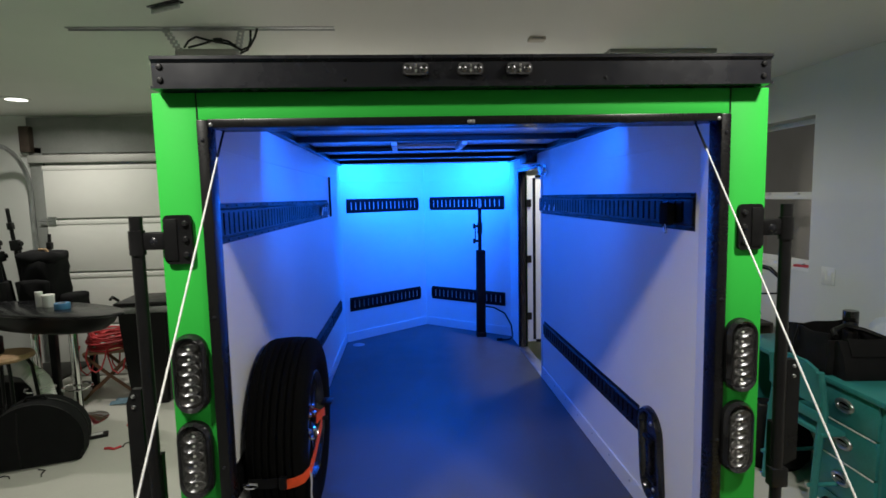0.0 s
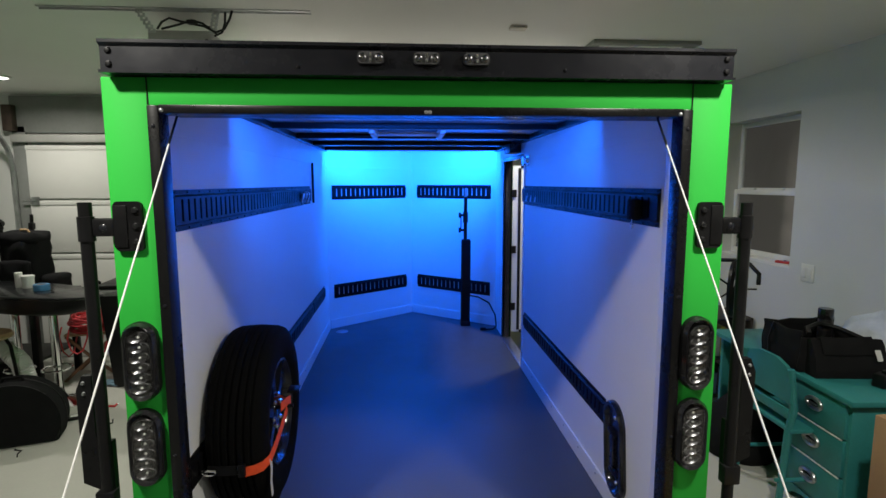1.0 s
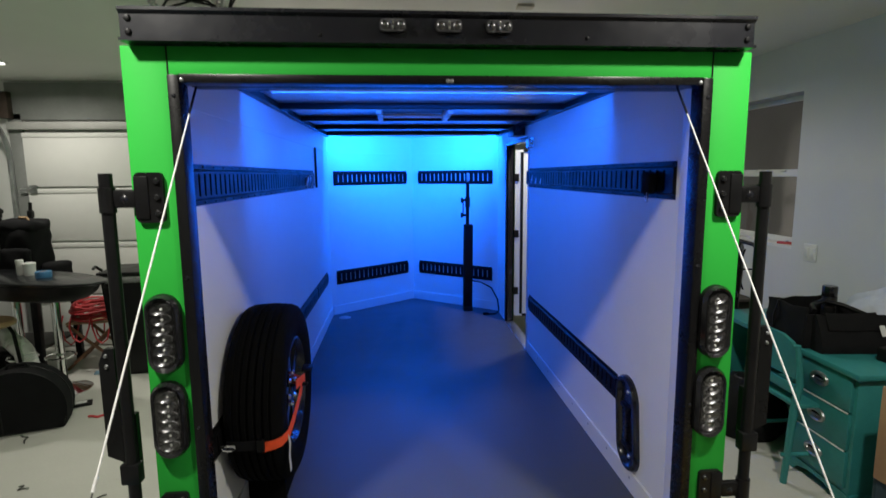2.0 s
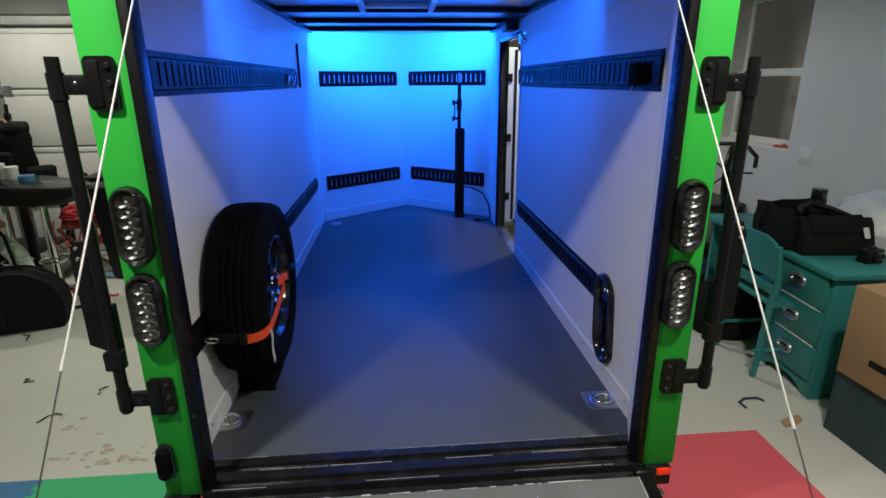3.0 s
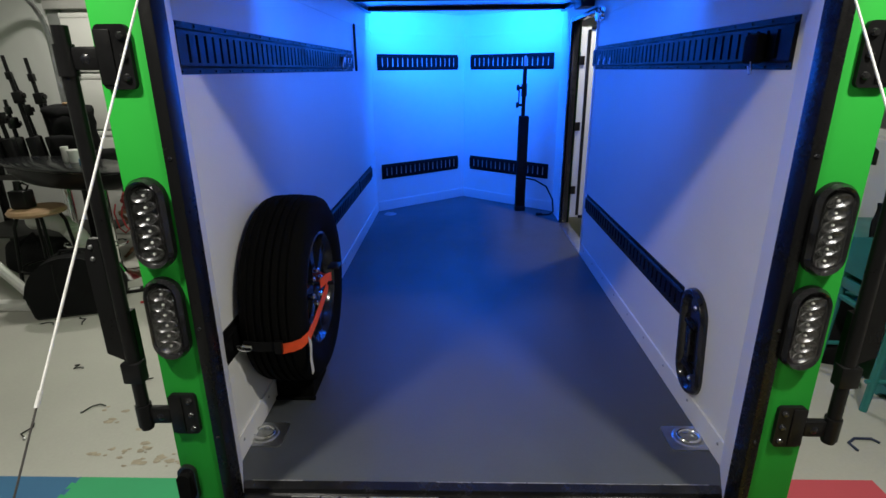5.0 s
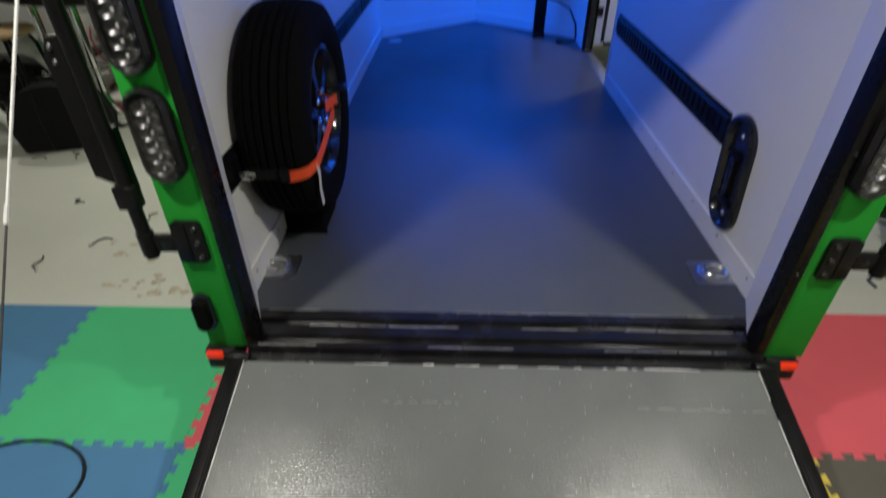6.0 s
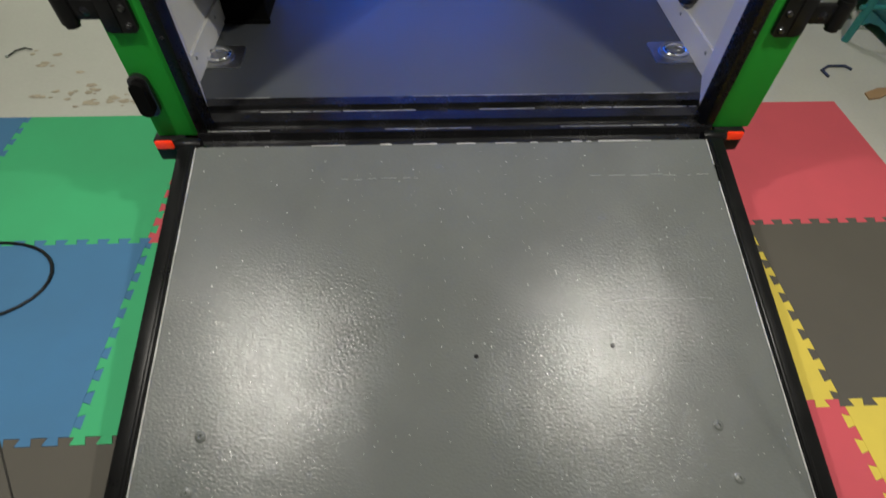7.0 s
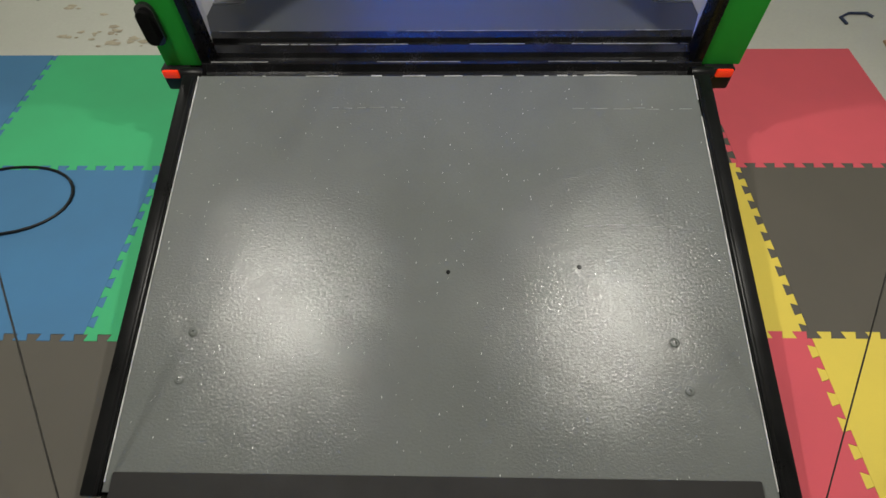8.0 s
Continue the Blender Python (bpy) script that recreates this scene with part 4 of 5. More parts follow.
def foam_tile(x0, x1, y0, y1, colour, flat=""):
    """A tile with jigsaw tabs; flat: the letters of its straight sides."""
    d, n, fl = .010, 20, .12
    cx, cy = (x0 + x1) / 2, (y0 + y1) / 2
    t = thing("foam_tile", colour + " interlocking foam mat tile with jigsaw edges", "floor mat", pose(cx, cy, 0), group="foam floor tiles")
    bm = B()
    ix0, ix1 = x0 - cx + (0 if "w" in flat else d), x1 - cx - (0 if "e" in flat else d)
    iy0, iy1 = y0 - cy + (0 if "s" in flat else d), y1 - cy - (0 if "n" in flat else d)
    box(bm, ix0, ix1, iy0, iy1, 0, .012)
    for px, qx in ((x0 - cx, ix0), (ix1, x1 - cx)):
        for py, qy in ((y0 - cy, iy0), (iy1, y1 - cy)):
            if qx - px > .001 and qy - py > .001:
                box(bm, px, qx, py, qy, 0, .0106)
    for side, odd, out, lo, hi in (("s", 0, -1, x0, x1), ("n", 1, 1, x0, x1), ("w", 0, -1, y0, y1), ("e", 1, 1, y0, y1)):
        if side in flat:
            continue
        p = (hi - lo) / n
        mid = (lo + hi) / 2
        line = {"s": y0 - cy, "n": y1 - cy, "w": x0 - cx, "e": x1 - cx}[side]
        for k in range(odd, n, 2):
            a, b = lo - mid + k * p, lo - mid + (k + 1) * p
            f = fl * p
            q = [(a + f, line - out * d), (b - f, line - out * d), (b + f - .001, line + out * d), (a - f + .001, line + out * d)]
            if side in "ew":
                q = [(v, u) for u, v in q]
            prism(bm, q, pose(0, 0, 0), .0119 - .0003 * "snwe".index(side))
    part("foam_sheet", bm, FOAM[colour], t, smooth=0)


YL = (.507, -.122, -.745, -1.37)
YR = (.537, -.103, -.718, -1.34)
foam_tile(-2.235, -1.605, YL[1], YL[0], "blue", "nw")
foam_tile(-1.605, -.965, YL[1], YL[0], "green", "n")
foam_tile(-.965, -.33, YL[1], YL[0], "red", "n")
foam_tile(-1.605, -.965, YL[2], YL[1], "blue", "w")
foam_tile(-.965, -.33, YL[2], YL[1], "green", "")
foam_tile(-1.285, -.645, YL[3], YL[2] - .001, "brown", "w")
foam_tile(.31, .943, YR[1], YR[0], "brown", "n")
foam_tile(.943, 1.575, YR[1], YR[0], "red", "ne")
foam_tile(.31, .943, YR[2], YR[1], "yellow", "")
foam_tile(.943, 1.575, YR[2], YR[1], "brown", "e")
foam_tile(.31, .943, YR[3], YR[2], "red", "")
foam_tile(.943, 1.575, YR[3], YR[2], "yellow", "e")
loop = thing("loose_cord", "thin black cord lying in a loop on the foam tiles", "cord", pose(-1.42, -.265, .012))
part("cord", tube(B(), [(-.25, -.14, .004), (-.05, -.145, .004)] + [(.21 * math.cos(radians(a)) + .0, .145 * math.sin(radians(a)), .004 + .002 * math.sin(radians(a * 3))) for a in range(-75, 130, 12)] + [(-.2, .10, .004), (-.4, .05, .004)], .005, 8), PLASTIC, loop, smooth=60)

# ---- east side: desk, chair and what stands on them ----
desk = thing("desk", "turquoise painted wooden desk with three drawers", "desk", pose(2.02, .765, 0, 0, 0, -3))
DH = .70
bm = B()
box(bm, 0, .52, 0, .44, .07, DH - .03, .006)
part("pedestal", bm, TEAL, desk)
part("desktop", box(B(), -.03, .56, -.03, 1.22, DH - .03, DH, .006), TEAL, desk, "worn turquoise top")
part("plinth", prism(B(), [(0, 0), (.06, 0), (.09, .03), (.16, .05), (.28, .05), (.35, .03), (.38, 0), (.44, 0), (.44, .075), (0, .075)], Matrix(((0, 0, 1, -.004), (1, 0, 0, 0), (0, 1, 0, 0), (0, 0, 0, 1))), .02), TEAL, desk, "scalloped plinth")
part("plinth", prism(B(), [(0, 0), (.06, 0), (.1, .03), (.18, .045), (.34, .045), (.42, .03), (.46, 0), (.52, 0), (.52, .075), (0, .075)], Matrix(((1, 0, 0, 0), (0, 0, 1, -.004), (0, 1, 0, 0), (0, 0, 0, 1))), .02), TEAL, desk, "scalloped plinth")
part("far_panel", box(B(), .02, .52, 1.15, 1.18, 0, DH - .03, .004), TEAL, desk)
part("back_panel", box(B(), .48, .5, .44, 1.15, .25, DH - .03), TEAL, desk, smooth=0)
PALE = mat("worn_pale_edge", (.6, .68, .66), .6, var=.3, size=.04)
for k in range(3):
    z = .10 + k * .195
    dr = part("drawer", box(B(), -.016, .004, .02, .42, z, z + .183, .005), TEAL, desk, "turquoise drawer front")
    h = B()
    tube(h, [(-.022, .22 + .05 * math.cos(a), z + .1 + .026 * math.sin(a)) for a in [radians(15 * q) for q in range(24)]], .011, 8, True)
    part("handle", h, STEEL, dr, "oval brushed metal pull")
    part("pull_recess", put(prism(B(), rounded(.1, .05, .022, 5), pose(0, 0, 0), .002), Matrix.Translation((-.017, .22, z + .1)) @ Matrix(((0, 0, -1, 0), (1, 0, 0, 0), (0, 1, 0, 0), (0, 0, 0, 1)))), BLACK, dr)
    part("pull_plate", box(B(), -.03, -.02, .19, .25, z + .094, z + .1, .001), STEEL, dr)
    if k:
        part("worn_edge", box(B(), -.019, -.012, .03, .41, z - .011, z - .004, .001), PALE, desk, "pale worn drawer edge")
chair = thing("wooden_chair", "turquoise painted wooden chair with a panel back", "chair", pose(1.91, 1.20, 0, 0, 0, -2))
for y in (-.19, .19):
    part("back_leg", tube(B(), [(-.025, y, 0.0), (.0, y, .42), (.02, y, .55), (-.01, y, .76)], [.017, .02, .02, .017], 10), TEAL, chair)
    part("front_leg", tube(B(), [(.40, y, 0.0), (.38, y, .43)], [.015, .019], 10), TEAL, chair)
    part("stretcher", tube(B(), [(-.05, y, .16), (.41, y, .16)], .011, 8), TEAL, chair)
bm = B()
prism(bm, [(-.20, 0), (.20, 0), (.20, .12), (.15, .185), (.07, .21), (-.07, .21), (-.15, .185), (-.20, .12)], Matrix(((0, 0, 1, -.012), (1, 0, 0, 0), (0, 1, -.0, .58), (0, 0, 0, 1))), .02)
part("backrest", bm, TEAL, chair, "shaped turquoise back panel")
part("back_rail", box(B(), -.005, .02, -.18, .18, .49, .545, .004), TEAL, chair)
part("seat", box(B(), -.01, .42, -.22, .22, .425, .45, .01), TEAL, chair)

tote = thing("tool_tote", "black fabric tool tote, open and slumped, on the desk", "tool bag", pose(2.25, 1.275, DH, 0, 0, -6))


def slump(bm, amount):
    """Soft folds in cloth, still where it rests."""
    bmesh.ops.subdivide_edges(bm, edges=[e for e in bm.edges if e.calc_length() > .09], cuts=5, use_grid_fill=True)
    for v in bm.verts:
        k = min(1, v.co.z / .1) * amount
        v.co += Vector((noise.noise(v.co * 9), noise.noise(v.co * 9 + Vector((5, 0, 0))), noise.noise(v.co * 7 + Vector((0, 9, 0))))) * k
    return bm


bm = B()
for x0, x1, y0, y1, h in ((-.21, .21, -.17, -.155, .185), (-.21, .21, .165, .18, .215), (-.21, -.195, -.155, .165, .215), (.195, .21, -.155, .165, .17)):
    box(bm, x0, x1, y0, y1, 0, h, .005)
box(bm, -.195, .195, -.155, .165, 0, .02)
part("body", slump(bm, .022), CLOTH, tote, smooth=60)
YZ = Matrix(((0, 0, 1, 0), (1, 0, 0, 0), (0, 1, 0, 0), (0, 0, 0, 1)))
part("front_pocket", slump(prism(B(), [(-.168, 0), (-.168, .18), (-.19, .19), (-.215, .165), (-.265, .03), (-.26, 0)], Matrix.Translation((-.175, 0, 0)) @ YZ, .37), .014), CLOTH, tote, smooth=60)
part("pocket_flap", slump(prism(B(), [(-.17, .184), (-.195, .197), (-.222, .168), (-.236, .12), (-.243, .12), (-.228, .174), (-.198, .206), (-.17, .194)], Matrix.Translation((-.13, 0, 0)) @ YZ, .27), .010), CLOTH, tote, smooth=60)
part("handle", tube(B(), [(-.12, -.10, .19), (-.08, -.02, .205), (.02, .04, .215), (.10, 0, .20), (.16, -.10, .17)], .014, 8), PLASTIC, tote, smooth=60)
part("tag", put(prism(B(), rounded(.032, .058, .006, 3), pose(0, 0, 0), .003), pose(.14, -.252, .122, 66, 0, 10)), TRIMWHITE, tote, "white tag", smooth=0)
part("side_strap", tube(B(), [(-.214, .10, .02), (-.222, .09, .12), (-.205, .08, .212)], .007, 6), PLASTIC, tote)
gadget = thing("small_black_camera", "small black camera lying on the desk", "camera", pose(2.31, .905, DH, 0, 0, 12))
part("body", box(B(), -.055, .055, -.03, .03, 0, .07, .008), PLASTIC, gadget)
part("lens", lathe(B(), [(0, .02), (.016, .02), (.019, .026), (.024, .026), (.025, 0)], pose(0, -.029, .036, 90, 0, 0), 20), GLOSSBLACK, gadget, "black lens ring")
part("grip", box(B(), -.02, .02, -.012, .012, .068, .084, .004), PLASTIC, gadget)
jar = thing("black_jar", "black lidded jar standing in the tote", "jar", pose(2.335, 1.34, DH + .02))
part("body", lathe(B(), [(0, 0), (.033, 0), (.036, .01), (.036, .21), (.03, .22), (0, .22)], pose(0, 0, 0), 24), PLASTIC, jar)
part("lid", lathe(B(), [(.037, .215), (.039, .22), (.039, .27), (.036, .275), (0, .275)], pose(0, 0, 0), 24), GLOSSBLACK, jar, "black screw lid")
part("label_band", lathe(B(), [(.0365, .15), (.0367, .20)], pose(0, 0, 0), 24), mat("brown_label", (.02, .014, .012), .6), jar)
sheet = thing("crumpled_sheet", "crumpled translucent plastic sheet against the wall", "plastic sheet", pose(2.52, 1.12, DH + .0))
bm = B()
g = []
for i in range(15):
    row = []
    for j in range(9):
        u, v = i / 14 - .5, j / 8
        row.append(bm.verts.new((.10 - .18 * (1 - v) ** 2 + .03 * noise.noise((u * 6, v * 4, 1)), u * .8, .30 * v * (1 - .5 * (2 * u) ** 2) + .02 * noise.noise((u * 8, v * 6, 3)) + .015)))
    g.append(row)
for i in range(14):
    for j in range(8):
        bm.faces.new((g[i][j], g[i + 1][j], g[i + 1][j + 1], g[i][j + 1]))
sh = part("sheet", bm, mat("milky_plastic", (.62, .66, .68), .35, var=.1, size=.1), sheet, smooth=60)
sol = sh.modifiers.new("thick", "SOLIDIFY")
sol.thickness = .002
CARD = mat("cardboard", (.36, .22, .115), .8, var=.12, size=.2, grain=.004, bump=.2)
crate = thing("plastic_crate", "dark blue-green crate of odds and ends beside the desk", "crate", pose(2.13, .355, 0, 0, 0, 3))
bm = B()
for x0, x1, y0, y1 in ((-.2, .26, -.2, -.185), (-.2, .26, .185, .2), (-.2, -.185, -.185, .185), (.245, .26, -.185, .185)):
    box(bm, x0, x1, y0, y1, .0, .315, .004)
box(bm, -.185, .245, -.185, .185, 0, .015)
part("tub", bm, mat("dark_teal_plastic", (.015, .04, .05), .5), crate)
for k in range(5):
    part("rolled_cloth", tube(B(), [(-.12 + .07 * k, -.15, .25 + .012 * (k % 3)), (-.10 + .07 * k, 0, .268), (-.12 + .07 * k, .15, .25)], .033, 8), CLOTH, crate)
carton = thing("cardboard_box", "brown cardboard carton resting on a crate", "box", pose(2.13, .355, .317, 0, 0, 3))
part("body", box(B(), -.215, .25, -.19, .19, 0, .42, .004), CARD, carton)
part("flap_seam", box(B(), -.215, .25, -.003, .003, .42, .4215), BLACK, carton, smooth=0)
part("tape", box(B(), -.217, .252, -.025, .025, .4205, .4225), mat("brown_tape", (.42, .3, .16), .25), carton, smooth=0)
part("printed_mark", box(B(), -.2165, -.2145, -.06, .05, .10, .13), BLACK, carton, smooth=0)
bits = thing("blue_wire_bit", "short curled blue-black wire on the floor", "wire", pose(1.72, .75, 0))
part("wire", tube(B(), [(-.07, -.03, .005), (-.075, .02, .005), (-.03, .05, .005), (.04, .045, .008), (.06, .02, .005)], .006, 8), mat("navy_plastic", (.02, .03, .08), .5), bits, smooth=60)
leaf = thing("wood_chip", "flat brown wood chip on the floor", "wood chip", pose(1.80, .60, 0, 0, 0, 20))
part("chip", prism(B(), [(-.07, -.02), (-.02, -.03), (.06, -.02), (.075, .01), (.03, .025), (-.05, .02)], pose(0, 0, 0), .006), CARD, leaf, smooth=0)

sack = thing("black_sack", "black fabric sack lying under the turquoise chair", "bag", pose(2.06, 1.62, 0, 0, 0, 15))
bm = lathe(B(), [(0, 0), (.20, 0), (.23, .05), (.235, .16), (.20, .27), (.12, .33), (.05, .35), (0, .35)], pose(0, 0, 0), 28)
for v in bm.verts:
    k = min(1, v.co.z / .08)
    v.co += Vector((noise.noise(v.co * 7), noise.noise(v.co * 7 + Vector((4, 0, 0))), .6 * noise.noise(v.co * 6 + Vector((0, 7, 0))))) * .035 * k
part("body", bm, CLOTH, sack, smooth=60)
part("drawstring", tube(B(), [(.06 * math.cos(a), .06 * math.sin(a), .345) for a in [radians(30 * q) for q in range(12)]], .007, 6, True), PLASTIC, sack)
# bookshelf with books, an instrument and a cycle by the window wall
shelf = thing("low_bookshelf", "dark low bookshelf half full of books", "bookshelf", pose(2.02, 2.55, 0))
DARKWOOD = mat("dark_wood", (.05, .04, .035), .5, var=.2, size=.3)
for z in (0.02, .33, .64):
    part("shelf_board", box(B(), 0, .62, -.16, .3, z, z + .02, .002), DARKWOOD, shelf)
for x in (0, .6):
    part("side_panel", box(B(), x, x + .02, -.16, .3, 0, .66, .002), DARKWOOD, shelf)
random.seed(21)
cols = [(.6, .6, .56), (.5, .45, .1), (.1, .15, .3), (.35, .06, .05), (.55, .55, .5), (.04, .04, .05), (.1, .3, .25)]
bmats = [mat("book_cover", c, .6, var=.1, size=.1) for c in cols]
for z in (.04, .35):
    x = .03
    for k in range(11):
        w, h = random.uniform(.025, .05), random.uniform(.17, .25)
        bk = thing("book", "upright book on the low shelf", "book", pose(2.02 + x, 2.55, z), group="books on the shelf")
        c = random.choice(bmats)
        part("cover", box(B(), 0, w, -.13, .03, 0, h, .002), c, bk)
        part("pages", box(B(), .003, w - .003, -.125, .034, .003, h - .004), TRIMWHITE, bk, smooth=0)
        x += w + .002
WOODR = mat("varnished_red_wood", (.22, .06, .025), .25, var=.25, size=.1, grain=.02, coat=.5)
viol = thing("stringed_instrument", "brown varnished stringed instrument hung by the window", "instrument", pose(2.612, 3.08, 1.16, 0, 0, -90))
out = [(.0, -.20), (.07, -.195), (.10, -.15), (.095, -.09), (.06, -.04), (.065, .03), (.085, .07), (.08, .12), (.04, .155), (0, .16)]
part("body", prism(B(), out + [(-x, y) for x, y in out[-2:0:-1]], pose(0, 0, 0, 90, 0, 0), .045), WOODR, viol)
part("neck", box(B(), -.013, .013, -.05, -.03, .14, .38, .003), DARKWOOD, viol)
part("fingerboard", box(B(), -.016, .016, -.058, -.048, .0, .36, .002), BLACK, viol)
part("wall_hook", box(B(), -.02, .02, -.045, .05, .30, .315, .003), BLACK, viol)
cyc = thing("exercise_cycle", "black exercise cycle handlebar and flywheel", "exercise cycle", pose(2.20, 1.99, 0, 0, 0, 20))
part("flywheel", lathe(B(), [(.15, -.012), (.19, -.02), (.2, 0), (.19, .02), (.15, .012), (.15, -.012)], pose(0, 0, .98, 90, 0, 30), 32), BLACK, cyc)
for k in range(5):
    a = radians(72 * k)
    part("spoke", tube(B(), [(0, 0, .98), (.13 * math.cos(a), -.075 * math.cos(a), .98 + .15 * math.sin(a))], .006, 6), BLACK, cyc)
part("post", tube(B(), [(0, 0, .05), (0, 0, .8), (.02, 0, .98)], .025, 10), BLACK, cyc)
part("base_bar", box(B(), -.25, .25, -.04, .04, 0, .05, .01), BLACK, cyc)
part("handlebar", tube(B(), [(-.05, -.21, 1.05), (-.05, -.21, 1.12), (-.02, -.12, 1.17), (.01, 0, 1.18), (-.02, .12, 1.17), (-.05, .21, 1.12), (-.05, .21, 1.05)], .014, 8), BLACK, cyc, smooth=60)
# ---- west side: table, stool, bags and clutter ----
SPOTTED = mat("black_laminate", (.014, .0145, .016), .2, var=.25, size=.2, grain=.01, bump=.05, spec=.25)
TOPZ = .93
table = thing("bar_table", "oval black bar table on chrome pedestals", "table", pose(-2.95, 2.66, 0, 0, 0, -22))
OVAL = Matrix.Diagonal((1, .31, 1, 1))
part("tabletop", lathe(B(), [(0, TOPZ - .03), (.72, TOPZ - .03), (.765, TOPZ - .022), (.78, TOPZ - .012), (.772, TOPZ - .004), (.75, TOPZ), (0, TOPZ)], OVAL, 56), SPOTTED, table, "glossy black top")
part("apron", lathe(B(), [(0, .775), (.50, .775), (.60, .80), (.68, .85), (.72, TOPZ - .03), (0, TOPZ - .03)], OVAL, 48), BLACK, table, "black curved apron")
for x, y in ((.115, .135), (-.145, .03)):
    leg = part("pedestal", lathe(B(), [(0, 0), (.19, 0), (.192, .008), (.13, .022), (.06, .045), (.034, .09), (.03, .16), (.03, .76), (.03, .776), (0, .776)], pose(x, y, 0), 32), CHROME, table, "chrome trumpet pedestal")
    part("foot_ring", tube(B(), [(x + .1 * math.cos(a), y + .1 * math.sin(a), .28) for a in [radians(20 * k) for k in range(18)]], .008, 6, True), CHROME, leg)
bench = thing("work_bench", "dark work bench crowded with black stands", "bench", pose(-3.70, 3.24, 0))
DARKBOARD = mat("dark_bench_board", (.03, .028, .026), .5, var=.25, size=.3)
part("bench_top", box(B(), -.62, .66, -.29, .31, .745, .785, .004), DARKBOARD, bench)
for x in (-.58, .60):
    for y in (-.25, .27):
        part("leg", box(B(), x - .025, x + .025, y - .025, y + .025, 0, .745, .003), BLACK, bench)
part("shelf_board", box(B(), -.58, .60, -.25, .27, .24, .262, .003), DARKBOARD, bench)
hold_all = thing("duffel_bag", "black fabric duffel bag slumped under the bench", "bag", pose(-3.42, 2.80, 0, 0, 0, -12))
bm = lathe(B(), [(0, -.27), (.10, -.268), (.145, -.25), (.16, -.2), (.165, 0), (.16, .2), (.145, .25), (.10, .268), (0, .27)], pose(0, 0, .15, 0, 90, 0), 28)
for v in bm.verts:
    v.co += Vector((noise.noise(v.co * 8), noise.noise(v.co * 8 + Vector((3, 0, 0))), 0)) * .018
    v.co.z = max(.0, v.co.z)
part("body", bm, CLOTH, hold_all, smooth=60)
part("strap", tube(B(), [(-.10, -.16, .10), (-.09, -.10, .30), (.0, -.06, .36), (.09, -.10, .30), (.10, -.16, .10)], .012, 6), CLOTH, hold_all, smooth=60)
for k, (x, y, h, r) in enumerate(((-3.0, 2.72, .115, .024), (-2.92, 2.70, .095, .040))):
    cup = thing("white_cup", "white plastic " + ("tube" if k == 0 else "tub with a lid") + " on the black table", "cup", pose(x, y, TOPZ))
    part("body", lathe(B(), [(0, 0), (r * .9, 0), (r, .01), (r, h * .8), (0, h * .8)], pose(0, 0, 0), 20), TRIMWHITE, cup)
    part("lid", lathe(B(), [(r * 1.06, h * .78), (r * 1.08, h * .95), (r, h), (0, h)], pose(0, 0, 0), 20), TRIMWHITE, cup)
tape = thing("tape_roll", "roll of blue tape on the black table", "tape", pose(-2.76, 2.60, TOPZ))
part("roll", lathe(B(), [(.028, 0), (.05, 0), (.052, .005), (.052, .04), (.05, .045), (.028, .045), (.028, 0)], pose(0, 0, 0), 24), mat("blue_tape", (.06, .2, .4), .5), tape)
part("core", lathe(B(), [(.024, .001), (.0275, .001), (.0275, .044), (.024, .044), (.024, .001)], pose(0, 0, 0), 24), CARD, tape)
TAN = mat("tan_wood", (.42, .27, .15), .45, var=.18, size=.15, grain=.02)
stool = thing("bar_stool", "stool with a round tan wooden seat and black legs", "stool", pose(-3.03, 2.36, 0))
part("seat", lathe(B(), [(0, .625), (.15, .625), (.175, .635), (.18, .65), (.165, .668), (.1, .672), (0, .67)], pose(0, 0, 0), 40), TAN, stool, "round tan wooden seat")
for k in range(4):
    a = radians(45 + 90 * k)
    c, s = math.cos(a), math.sin(a)
    part("leg", tube(B(), [(.12 * c, .12 * s, .62), (.15 * c, .15 * s, .55), (.2 * c, .2 * s, 0)], .012, 8), BLACK, stool)
part("foot_ring", tube(B(), [(.178 * math.cos(a), .178 * math.sin(a), .24) for a in [radians(15 * k) for k in range(24)]], .008, 6, True), BLACK, stool)
case = thing("round_soft_case", "black fabric half-round soft case standing on the floor", "soft case", pose(-2.67, 2.10, 0, 0, 0, 18))
out = [(-.25, .01), (-.235, 0), (.235, 0), (.25, .01)] + [(.275 * math.cos(radians(a)), .15 + .27 * math.sin(radians(a))) for a in range(-12, 193, 9)]
bm = prism(B(), out, pose(0, .11, 0, 90, 0, 0), .22)
bmesh.ops.bevel(bm, geom=[e for e in bm.edges if abs(e.verts[0].co.y - e.verts[1].co.y) < 1e-4], offset=.02, segments=2, affect="EDGES")
part("shell", bm, CLOTH, case)
part("piping", tube(B(), [(x * .97, -.1, .012 + z * .96) for x, z in out], .006, 6, True), PLASTIC, case)
part("zip", tube(B(), [(x * 1.003, 0.02, z * 1.003) for x, z in out[4:]], .005, 6), PLASTIC, case)
part("seam", tube(B(), [(-.08, -.112, .02), (-.085, -.113, .2), (-.075, -.112, .38)], .004, 6), PLASTIC, case)
part("grab_handle", tube(B(), [(-.06, 0, .415), (-.05, 0, .44), (.05, 0, .44), (.06, 0, .415)], .01, 8), CLOTH, case)
pack = thing("backpack", "black backpack standing on the work bench", "backpack", pose(-3.30, 3.28, .785, 0, 0, -8))
part("body", slump(box(B(), -.15, .15, -.11, .12, 0, .50, .05), .028), CLOTH, pack, smooth=60)
part("top_flap", slump(box(B(), -.155, .155, -.12, .125, .42, .52, .04), .024), CLOTH, pack, smooth=60)
